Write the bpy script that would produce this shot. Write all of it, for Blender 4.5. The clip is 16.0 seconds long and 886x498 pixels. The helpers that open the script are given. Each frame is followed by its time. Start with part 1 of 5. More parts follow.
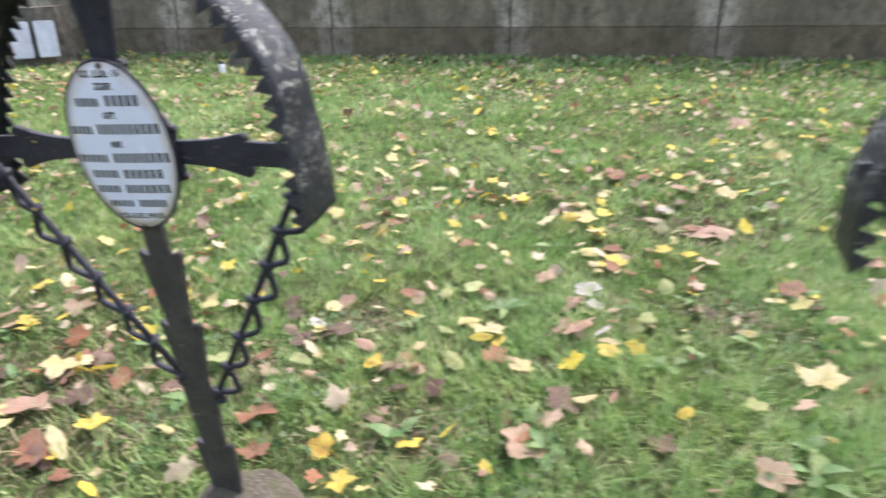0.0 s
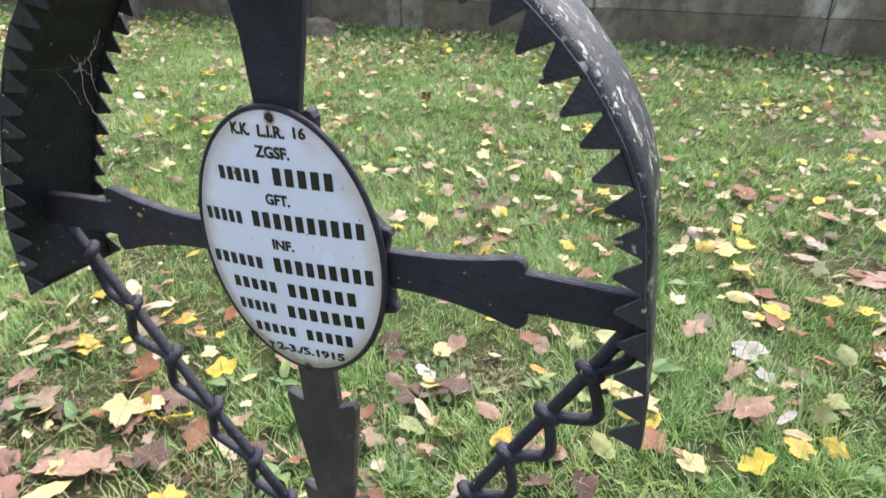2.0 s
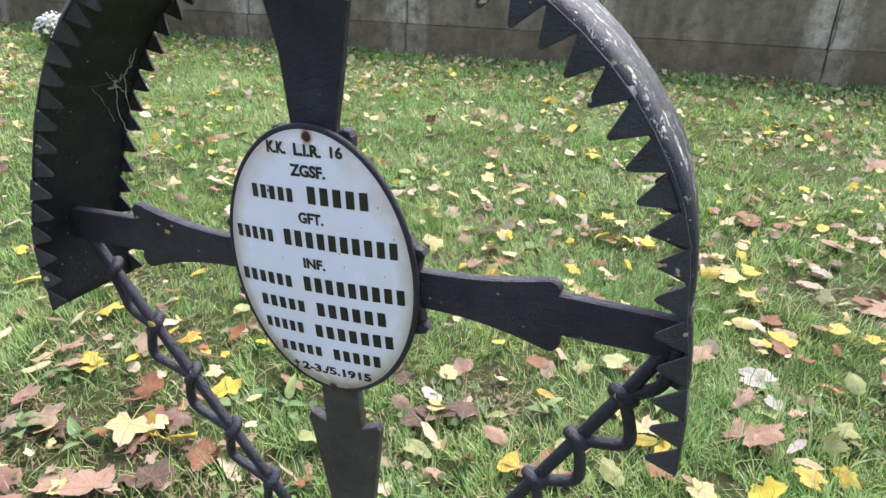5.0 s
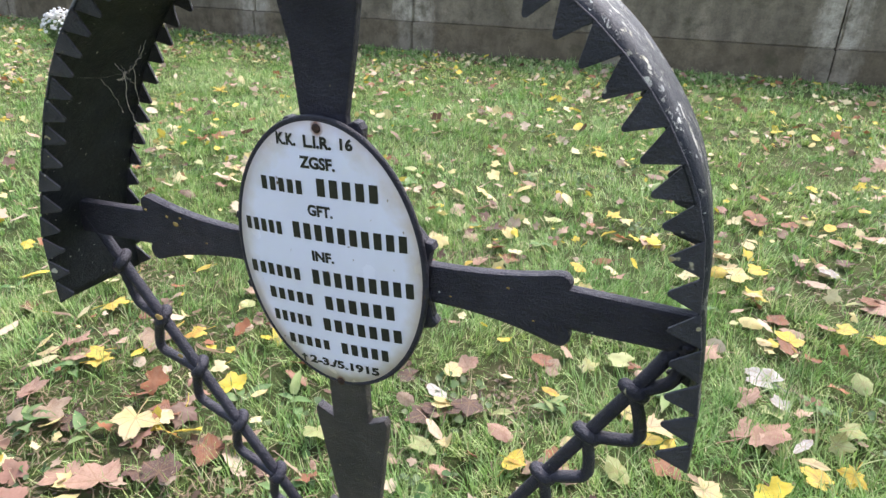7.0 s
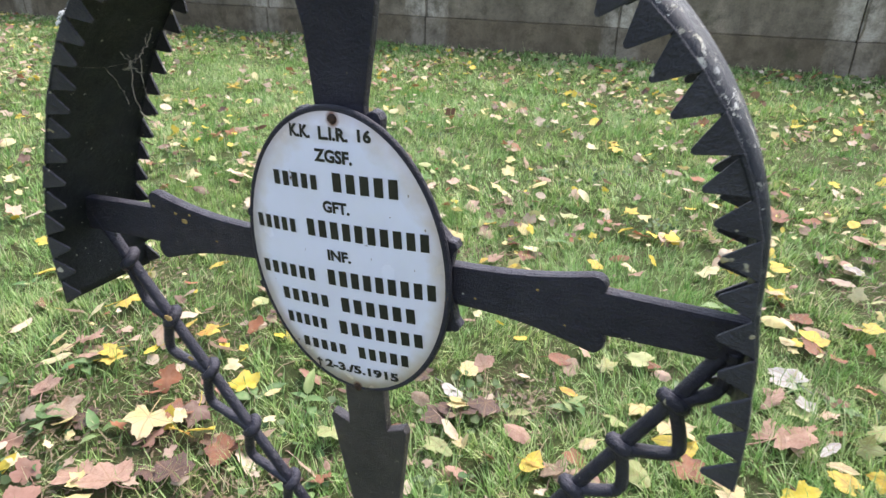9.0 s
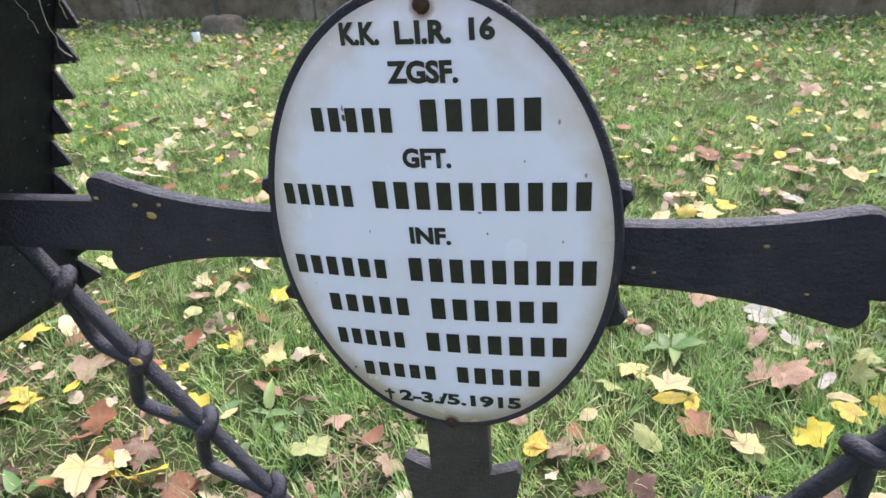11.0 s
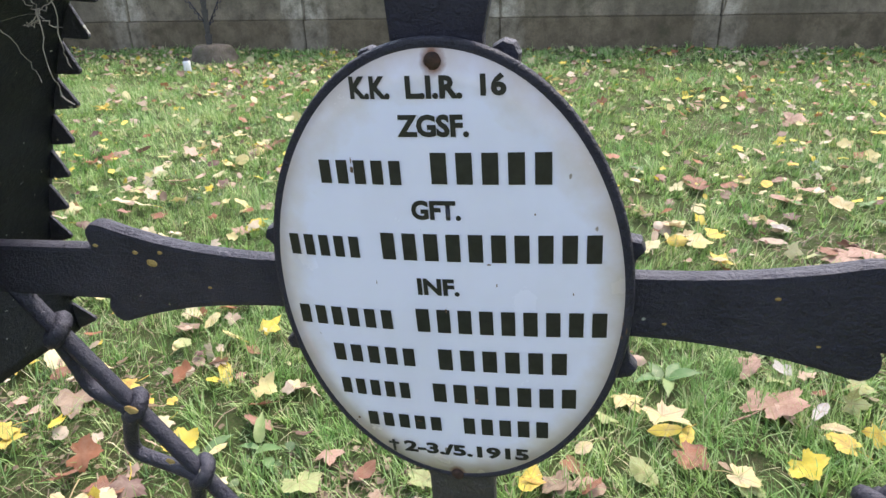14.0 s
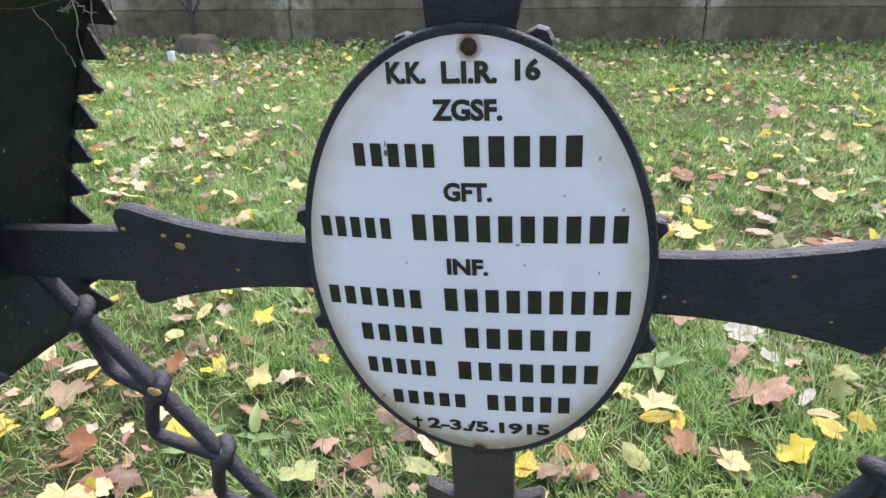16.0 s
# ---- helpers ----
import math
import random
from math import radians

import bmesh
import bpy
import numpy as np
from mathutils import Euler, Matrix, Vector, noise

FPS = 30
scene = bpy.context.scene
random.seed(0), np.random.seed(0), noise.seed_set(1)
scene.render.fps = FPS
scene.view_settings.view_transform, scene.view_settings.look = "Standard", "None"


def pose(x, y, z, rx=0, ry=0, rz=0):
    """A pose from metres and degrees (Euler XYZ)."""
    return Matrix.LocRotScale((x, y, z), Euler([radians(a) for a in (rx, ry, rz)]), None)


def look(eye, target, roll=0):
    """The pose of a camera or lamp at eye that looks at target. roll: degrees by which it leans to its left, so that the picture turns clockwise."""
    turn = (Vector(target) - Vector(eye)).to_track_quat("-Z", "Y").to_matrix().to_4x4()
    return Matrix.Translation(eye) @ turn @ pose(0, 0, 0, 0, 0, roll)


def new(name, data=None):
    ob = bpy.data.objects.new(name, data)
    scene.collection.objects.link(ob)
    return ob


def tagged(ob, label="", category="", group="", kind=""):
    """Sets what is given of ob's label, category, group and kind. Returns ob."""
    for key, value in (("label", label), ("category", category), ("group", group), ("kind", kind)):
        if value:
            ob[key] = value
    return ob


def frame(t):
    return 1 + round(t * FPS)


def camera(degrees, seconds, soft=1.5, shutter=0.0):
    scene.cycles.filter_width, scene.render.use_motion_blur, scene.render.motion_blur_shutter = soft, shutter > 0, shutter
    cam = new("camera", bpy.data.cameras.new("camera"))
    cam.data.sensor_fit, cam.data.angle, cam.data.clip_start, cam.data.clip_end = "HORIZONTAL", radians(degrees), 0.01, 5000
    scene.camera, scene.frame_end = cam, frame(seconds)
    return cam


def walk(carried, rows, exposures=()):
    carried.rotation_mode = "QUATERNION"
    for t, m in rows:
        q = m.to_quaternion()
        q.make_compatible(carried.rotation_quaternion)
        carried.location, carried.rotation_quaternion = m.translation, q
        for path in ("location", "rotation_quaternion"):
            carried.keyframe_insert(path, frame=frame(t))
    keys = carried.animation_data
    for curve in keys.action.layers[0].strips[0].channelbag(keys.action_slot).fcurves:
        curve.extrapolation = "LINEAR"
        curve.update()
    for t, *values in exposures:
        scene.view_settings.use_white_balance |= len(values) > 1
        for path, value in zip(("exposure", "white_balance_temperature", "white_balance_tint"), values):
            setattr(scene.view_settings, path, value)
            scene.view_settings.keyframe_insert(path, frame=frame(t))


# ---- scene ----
cam = camera(69.0, 16.0, soft=1.45, shutter=0.5)
PATH = [
    (0, (0.15, 0.212, 1.206), (-0.632, 1.861, 0.389), -1.8),
    (0.5, (-0.076, 0.308, 1.178), (-1.091, 1.815, 0.342), -5.3),
    (1, (-0.239, 0.46, 1.193), (-1.398, 1.844, 0.333), -4.4),
    (1.5, (-0.289, 0.507, 1.192), (-1.325, 1.94, 0.257), -2.6),
    (2, (-0.326, 0.488, 1.22), (-1.193, 2.055, 0.331), 0.6),
    (2.5, (-0.341, 0.478, 1.224), (-1.188, 2.079, 0.376), 0.8),
    (3, (-0.336, 0.48, 1.224), (-1.184, 2.086, 0.386), 0.8),
    (3.5, (-0.338, 0.48, 1.224), (-1.197, 2.083, 0.393), 0.9),
    (4, (-0.345, 0.477, 1.221), (-1.214, 2.078, 0.394), 1.2),
    (6.5, (-0.353, 0.472, 1.216), (-1.24, 2.062, 0.388), 1.6),
    (7, (-0.355, 0.472, 1.213), (-1.245, 2.059, 0.382), 1.7),
    (7.5, (-0.358, 0.471, 1.211), (-1.253, 2.052, 0.375), 1.8),
    (8, (-0.36, 0.466, 1.213), (-1.263, 2.039, 0.371), 2.0),
    (8.5, (-0.364, 0.464, 1.212), (-1.274, 2.031, 0.366), 1.9),
    (9, (-0.379, 0.496, 1.2), (-1.3, 2.059, 0.358), 1.2),
    (9.2, (-0.394, 0.523, 1.183), (-1.326, 2.082, 0.347), 1.1),
    (11.3, (-0.585, 0.584, 1.116), (-1.209, 2.25, 0.202), -2.4),
    (11.5, (-0.585, 0.582, 1.122), (-1.194, 2.259, 0.218), -2.3),
    (12, (-0.588, 0.587, 1.123), (-1.179, 2.292, 0.26), -2.1),
    (12.5, (-0.588, 0.591, 1.124), (-1.196, 2.298, 0.277), -2.3),
    (13, (-0.589, 0.587, 1.127), (-1.211, 2.295, 0.292), -2.1),
    (13.5, (-0.588, 0.585, 1.128), (-1.219, 2.29, 0.294), -1.9),
    (14, (-0.59, 0.589, 1.127), (-1.23, 2.289, 0.29), -1.8),
    (14.5, (-0.592, 0.588, 1.129), (-1.226, 2.287, 0.287), -1.6),
    (15, (-0.591, 0.579, 1.13), (-1.217, 2.28, 0.285), -1.5),
    (15.5, (-0.603, 0.573, 1.127), (-1.218, 2.275, 0.275), -1.3),
    (16, (-0.608, 0.569, 1.127), (-1.202, 2.274, 0.267), -1.3),
]
walk(cam, [(t, look(eye, target, roll)) for t, eye, target, roll in PATH], exposures=[(0, 1.0, 6450, 17), (16, 1.0, 6450, 17)])

# ---- world and light: bright overcast sky ----
world = bpy.data.worlds.new("overcast_sky")
scene.world = world
world.use_nodes = True
wn, wl = world.node_tree.nodes, world.node_tree.links
sky = wn.new("ShaderNodeTexSky")
sky.sky_type, sky.sun_disc = "NISHITA", False
sky.sun_elevation, sky.sun_rotation = radians(58), radians(15)
sky.air_density, sky.dust_density = 1.5, 3.0
pale = wn.new("ShaderNodeHueSaturation")
pale.inputs["Saturation"].default_value = 0.8
wl.new(sky.outputs["Color"], pale.inputs["Color"])
wl.new(pale.outputs["Color"], wn["Background"].inputs["Color"])
wn["Background"].inputs["Strength"].default_value = 0.20

sun_data = bpy.data.lights.new("sun", "SUN")
sun_data.energy, sun_data.angle, sun_data.color = 2.4, radians(25), (1.0, 0.94, 0.84)
sun = new("sun", sun_data)
sun.matrix_world = look((1.2, 6.5, 8), (0, 1.5, 0))


# ---- materials ----
def material(name, rough=0.6, metal=0.0, spec=0.5):
    m = bpy.data.materials.new(name)
    m.use_nodes = True
    n, l = m.node_tree.nodes, m.node_tree.links
    b = n["Principled BSDF"]
    b.inputs["Roughness"].default_value = rough
    b.inputs["Metallic"].default_value = metal
    b.inputs["Specular IOR Level"].default_value = spec
    return m, n, l, b


def noise_tex(n, l, scale, detail=4.0, rough=0.6, coord="Object", stretch=None):
    tc = n.new("ShaderNodeTexCoord")
    t = n.new("ShaderNodeTexNoise")
    t.inputs["Scale"].default_value = scale
    t.inputs["Detail"].default_value = detail
    t.inputs["Roughness"].default_value = rough
    src = n.new("ShaderNodeNewGeometry").outputs["Position"] if coord == "World" else tc.outputs[coord]
    if stretch:
        mp = n.new("ShaderNodeMapping")
        mp.inputs["Scale"].default_value = stretch
        l.new(src, mp.inputs["Vector"])
        src = mp.outputs["Vector"]
    l.new(src, t.inputs["Vector"])
    return t.outputs["Fac"]


def ramp(n, l, fac, stops, mode="LINEAR"):
    r = n.new("ShaderNodeValToRGB")
    r.color_ramp.interpolation = mode
    e = r.color_ramp.elements
    while len(e) < len(stops):
        e.new(0.5)
    for el, (p, c) in zip(e, stops):
        el.position, el.color = p, (*c, 1) if len(c) == 3 else c
    l.new(fac, r.inputs["Fac"])
    return r.outputs["Color"]


def grey(v):
    return (v, v, v)


def blend(n, l, fac, a, b, mode="MIX"):
    m = n.new("ShaderNodeMix")
    m.data_type, m.blend_type = "RGBA", mode
    for key, v in ((0, fac), (6, a), (7, b)):
        if isinstance(v, (int, float)):
            m.inputs[key].default_value = v
        elif isinstance(v, tuple):
            m.inputs[key].default_value = (*v, 1)
        else:
            l.new(v, m.inputs[key])
    return m.outputs[2]


def math_node(n, l, op, a, b=0.0):
    m = n.new("ShaderNodeMath")
    m.operation = op
    for i, v in enumerate((a, b)):
        if isinstance(v, (int, float)):
            m.inputs[i].default_value = v
        else:
            l.new(v, m.inputs[i])
    return m.outputs[0]


def bump(n, l, b, height, strength, distance):
    p = n.new("ShaderNodeBump")
    p.inputs["Strength"].default_value = strength
    p.inputs["Distance"].default_value = distance
    l.new(height, p.inputs["Height"])
    l.new(p.outputs["Normal"], b.inputs["Normal"])


def iron_material(name, lichen, dark=(0.014, 0.012, 0.020), pale=(0.030, 0.027, 0.040)):
    """Black painted wrought iron, pitted, with specks of lichen."""
    m, n, l, b = material(name, 0.5, 0.0, 0.42)
    b.inputs["Specular Tint"].default_value = (0.84, 0.9, 1.0, 1)
    big = noise_tex(n, l, 22, coord="World")
    fine = noise_tex(n, l, 420, 3, coord="World")
    base = ramp(n, l, big, [(0.3, dark), (0.7, pale)])
    worn = ramp(n, l, noise_tex(n, l, 120, 5, coord="World"), [(0.62, grey(0.0)), (0.8, grey(0.08))])
    base = blend(n, l, worn, base, (0.07, 0.07, 0.075))
    # upward faces coloured a patchy lighter grey, standing in for sky reflected there
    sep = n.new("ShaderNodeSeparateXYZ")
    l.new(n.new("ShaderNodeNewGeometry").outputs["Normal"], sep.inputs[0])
    sky_sheen = ramp(n, l, sep.outputs["Z"], [(0.25, grey(0.0)), (0.9, grey(0.7))])
    sky_sheen = math_node(n, l, "MULTIPLY", sky_sheen, ramp(n, l, noise_tex(n, l, 70, 5, 0.7, coord="World"), [(0.3, grey(0.35)), (0.6, grey(1.0))]))
    base = blend(n, l, sky_sheen, base, (0.085, 0.083, 0.10))
    spots = ramp(n, l, noise_tex(n, l, 85, 2, 0.5, coord="World"), [(lichen, grey(0.0)), (lichen + 0.03, grey(0.85))])
    tint = ramp(n, l, noise_tex(n, l, 30, coord="World"), [(0.4, (0.5, 0.51, 0.48)), (0.62, (0.42, 0.34, 0.13))])
    base = blend(n, l, spots, base, tint)
    l.new(base, b.inputs["Base Color"])
    l.new(ramp(n, l, noise_tex(n, l, 60, coord="World"), [(0.3, grey(0.36)), (0.7, grey(0.6))]), b.inputs["Roughness"])
    hammered = noise_tex(n, l, 90, 6, 0.75, "World", stretch=(0.8, 1.0, 1.1))
    both = math_node(n, l, "ADD", math_node(n, l, "MULTIPLY", fine, 0.4), hammered)
    bump(n, l, b, both, 1.0, 0.0042)
    return m


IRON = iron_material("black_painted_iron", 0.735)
POST_IRON = iron_material("paler_post_iron", 0.73, (0.032, 0.028, 0.027), (0.066, 0.058, 0.054))
TOOTH_IRON = iron_material("paler_tooth_iron", 0.70, (0.020, 0.019, 0.024), (0.048, 0.046, 0.054))
# the weathered roof band carries streaks of pale lichen where rain runs over it
def band_material():
    m, n, l, b = material("weathered_band_iron", 0.5, 0.0, 0.37)
    b.inputs["Specular Tint"].default_value = (0.80, 0.88, 1.0, 1)
    big = noise_tex(n, l, 26, coord="World")
    base = ramp(n, l, big, [(0.3, (0.005, 0.0055, 0.008)), (0.7, (0.013, 0.0145, 0.021))])
    grain = ramp(n, l, noise_tex(n, l, 300, 4, 0.7, coord="World"), [(0.55, grey(0.0)), (0.75, grey(0.35))])
    base = blend(n, l, grain, base, (0.045, 0.045, 0.056))
    geo = n.new("ShaderNodeNewGeometry")
    sep = n.new("ShaderNodeSeparateXYZ")
    l.new(geo.outputs["Normal"], sep.inputs[0])
    rainy = ramp(n, l, math_node(n, l, "ADD", math_node(n, l, "MULTIPLY", sep.outputs["Z"], 0.5), 0.5), [(0.5, grey(0.0)), (0.66, grey(1.0))])
    patchy = ramp(n, l, noise_tex(n, l, 18, 3, coord="World"), [(0.38, grey(0.0)), (0.54, grey(1.0))])
    streak = noise_tex(n, l, 80, 7, 0.78, "World", stretch=(0.95, 0.9, 0.9))
    spots = ramp(n, l, streak, [(0.555, grey(0.0)), (0.575, grey(0.95))])
    fac = math_node(n, l, "MULTIPLY", math_node(n, l, "MULTIPLY", spots, rainy), patchy)
    specks = ramp(n, l, noise_tex(n, l, 170, 2, 0.5, "World"), [(0.71, grey(0.0)), (0.74, grey(0.5))])
    fac = math_node(n, l, "MAXIMUM", fac, specks)
    tint = ramp(n, l, noise_tex(n, l, 40, 2, coord="World"), [(0.4, (0.62, 0.64, 0.62)), (0.68, (0.5, 0.48, 0.34))])
    l.new(blend(n, l, fac, base, tint), b.inputs["Base Color"])
    l.new(ramp(n, l, noise_tex(n, l, 50, coord="World"), [(0.3, grey(0.34)), (0.7, grey(0.56))]), b.inputs["Roughness"])
    both = math_node(n, l, "ADD", noise_tex(n, l, 190, 5, 0.75, "World"), math_node(n, l, "MULTIPLY", fac, 0.9))
    bump(n, l, b, both, 0.8, 0.0022)
    return m


BAND = band_material()


def enamel_material():
    """White enamel, yellowed at the rim, rust bled from both screws."""
    m, n, l, b = material("white_enamel", 0.16, 0.0, 0.5)
    tc = n.new("ShaderNodeTexCoord")
    sep = n.new("ShaderNodeSeparateXYZ")
    l.new(tc.outputs["Object"], sep.inputs[0])
    x, z = sep.outputs["X"], sep.outputs["Z"]
    sq = lambda v, k: math_node(n, l, "POWER", math_node(n, l, "ABSOLUTE", math_node(n, l, "DIVIDE", v, k)), 2.0)
    rr = math_node(n, l, "ADD", sq(x, PLATE_A), sq(z, PLATE_B))
    blot = noise_tex(n, l, 35, 5)
    edge = math_node(n, l, "ADD", rr, math_node(n, l, "MULTIPLY", math_node(n, l, "SUBTRACT", blot, 0.5), 0.5))
    yellow = ramp(n, l, edge, [(0.66, grey(0.0)), (0.98, grey(0.75))])
    col = blend(n, l, yellow, (0.70, 0.71, 0.86), (0.52, 0.42, 0.32))
    for sx, sz, size in ((0.0005, 0.1243, 0.0054), (0.0034, -0.131, 0.005)):
        dx = math_node(n, l, "SUBTRACT", x, sx)
        dz = math_node(n, l, "SUBTRACT", z, sz)
        d = math_node(n, l, "ADD", sq(dx, size), sq(dz, size * 1.25))
        d = math_node(n, l, "ADD", d, math_node(n, l, "MULTIPLY", math_node(n, l, "SUBTRACT", noise_tex(n, l, 160, 4), 0.5), 1.6))
        halo = ramp(n, l, math_node(n, l, "MULTIPLY", d, 0.5), [(0.15, grey(0.95)), (0.75, grey(0.0))])
        col = blend(n, l, halo, col, (0.2, 0.075, 0.025))
    # short chips and a few drips
    chips = ramp(n, l, noise_tex(n, l, 95, 2, 0.5, stretch=(1.6, 1, 0.8)), [(0.765, grey(0.0)), (0.785, grey(0.8))])
    col = blend(n, l, chips, col, (0.2, 0.15, 0.1))
    dust = ramp(n, l, noise_tex(n, l, 14, 4), [(0.45, grey(0.0)), (0.8, grey(0.25))])
    col = blend(n, l, dust, col, (0.5, 0.48, 0.46))
    l.new(col, b.inputs["Base Color"])
    l.new(ramp(n, l, blot, [(0.3, grey(0.12)), (0.75, grey(0.32))]), b.inputs["Roughness"])
    bump(n, l, b, noise_tex(n, l, 40, 3), 0.06, 0.002)
    return m


PLATE_A, PLATE_B = 0.0950, 0.1312
ENAMEL = enamel_material()


def simple(name, c0, c1, scale, rough=0.6, bump_scale=0, bump_d=0.002, strength=0.5, spec=0.5):
    m, n, l, b = material(name, rough, 0.0, spec)
    l.new(ramp(n, l, noise_tex(n, l, scale, 5), [(0.3, c0), (0.7, c1)]), b.inputs["Base Color"])
    if bump_scale:
        bump(n, l, b, noise_tex(n, l, bump_scale, 6), strength, bump_d)
    return m


CHIP = simple("rusty_chip", (0.07, 0.04, 0.025), (0.20, 0.12, 0.07), 300, 0.8)
LICHEN = simple("ochre_lichen", (0.24, 0.15, 0.045), (0.46, 0.33, 0.12), 260, 0.95, 500, 0.001, 0.9)
INK = simple("black_enamel_paint", (0.008, 0.008, 0.01), (0.02, 0.02, 0.022), 200, 0.3)
RUST = simple("rusty_screw_steel", (0.018, 0.010, 0.007), (0.055, 0.022, 0.011), 400, 0.75, 700, 0.0008)


def stone_material(name, c0, c1, moss):
    m, n, l, b = material(name, 0.85, 0.0, 0.3)
    col = ramp(n, l, noise_tex(n, l, 9, 6), [(0.3, c0), (0.7, c1)])
    col = blend(n, l, ramp(n, l, noise_tex(n, l, 120, 4), [(0.5, grey(0.0)), (0.75, grey(0.5))]), col, (0.32, 0.31, 0.28))
    green = ramp(n, l, noise_tex(n, l, 14, 5), [(0.52, grey(0.0)), (0.7, grey(moss))])
    col = blend(n, l, green, col, (0.07, 0.09, 0.03))
    l.new(col, b.inputs["Base Color"])
    bump(n, l, b, noise_tex(n, l, 38, 8, 0.7), 0.8, 0.012)
    return m


STONE = stone_material("field_stone", (0.05, 0.041, 0.03), (0.12, 0.098, 0.074), 0.5)


def wall_material(name, dark, light, streaks):
    """Old concrete: stained in vertical runs, pale where lime has bled."""
    m, n, l, b = material(name, 0.88, 0.0, 0.3)
    col = ramp(n, l, noise_tex(n, l, 1.6, 6, 0.65), [(0.3, dark), (0.72, light)])
    run = noise_tex(n, l, 1.0, 4, 0.6, stretch=(3.2, 3.2, 0.35))
    col = blend(n, l, ramp(n, l, run, [(0.35, grey(0.0)), (0.7, grey(0.6))]), col, tuple(v * 0.55 for v in dark))
    # lime bled out at the panel joints
    sep = n.new("ShaderNodeSeparateXYZ")
    l.new(n.new("ShaderNodeTexCoord").outputs["Object"], sep.inputs[0])
    off = math_node(n, l, "PINGPONG", math_node(n, l, "ADD", sep.outputs["X"], 25.875), 1.28)
    lime = math_node(n, l, "ADD", off, math_node(n, l, "MULTIPLY", math_node(n, l, "SUBTRACT", noise_tex(n, l, 1.0, 6, 0.7, stretch=(3.0, 3.0, 1.2)), 0.5), 1.0))
    col = blend(n, l, ramp(n, l, lime, [(0.10, grey(streaks)), (0.30, grey(0.0))]), col, (0.52, 0.47, 0.39))
    col = blend(n, l, ramp(n, l, noise_tex(n, l, 6, 6, 0.7), [(0.42, grey(0.0)), (0.66, grey(0.75))]), col, tuple(v * 0.55 for v in dark))
    col = blend(n, l, ramp(n, l, noise_tex(n, l, 45, 5), [(0.4, grey(0.0)), (0.8, grey(0.35))]), col, (0.05, 0.047, 0.04))
    moss = ramp(n, l, noise_tex(n, l, 3.0, 5), [(0.58, grey(0.0)), (0.75, grey(0.45))])
    col = blend(n, l, moss, col, (0.06, 0.065, 0.03))
    l.new(col, b.inputs["Base Color"])
    bump(n, l, b, noise_tex(n, l, 30, 8, 0.7), 0.6, 0.008)
    return m


CONCRETE = wall_material("stained_concrete", (0.17, 0.145, 0.105), (0.325, 0.275, 0.205), 0.85)
PLINTH = wall_material("damp_plinth_concrete", (0.140, 0.112, 0.074), (0.24, 0.195, 0.132), 0.3)


def ground_material():
    m, n, l, b = material("turf_and_soil", 0.95, 0.0, 0.15)
    col = ramp(n, l, noise_tex(n, l, 1.3, 7, 0.65), [(0.3, (0.055, 0.092, 0.026)), (0.55, (0.085, 0.135, 0.038)), (0.72, (0.11, 0.115, 0.05))])
    soil = ramp(n, l, noise_tex(n, l, 5, 6), [(0.5, grey(0.0)), (0.7, grey(0.75))])
    col = blend(n, l, soil, col, (0.085, 0.062, 0.042))
    col = blend(n, l, ramp(n, l, noise_tex(n, l, 70, 4), [(0.4, grey(0.0)), (0.8, grey(0.6))]), col, (0.14, 0.2, 0.07))
    l.new(col, b.inputs["Base Color"])
    crumbs = ramp(n, l, noise_tex(n, l, 160, 5, 0.7), [(0.46, grey(0.0)), (0.62, grey(0.55))])
    col = blend(n, l, crumbs, col, (0.16, 0.115, 0.075))
    l.new(col, b.inputs["Base Color"])
    bump(n, l, b, noise_tex(n, l, 70, 8, 0.8), 1.0, 0.035)
    return m


GROUND = ground_material()


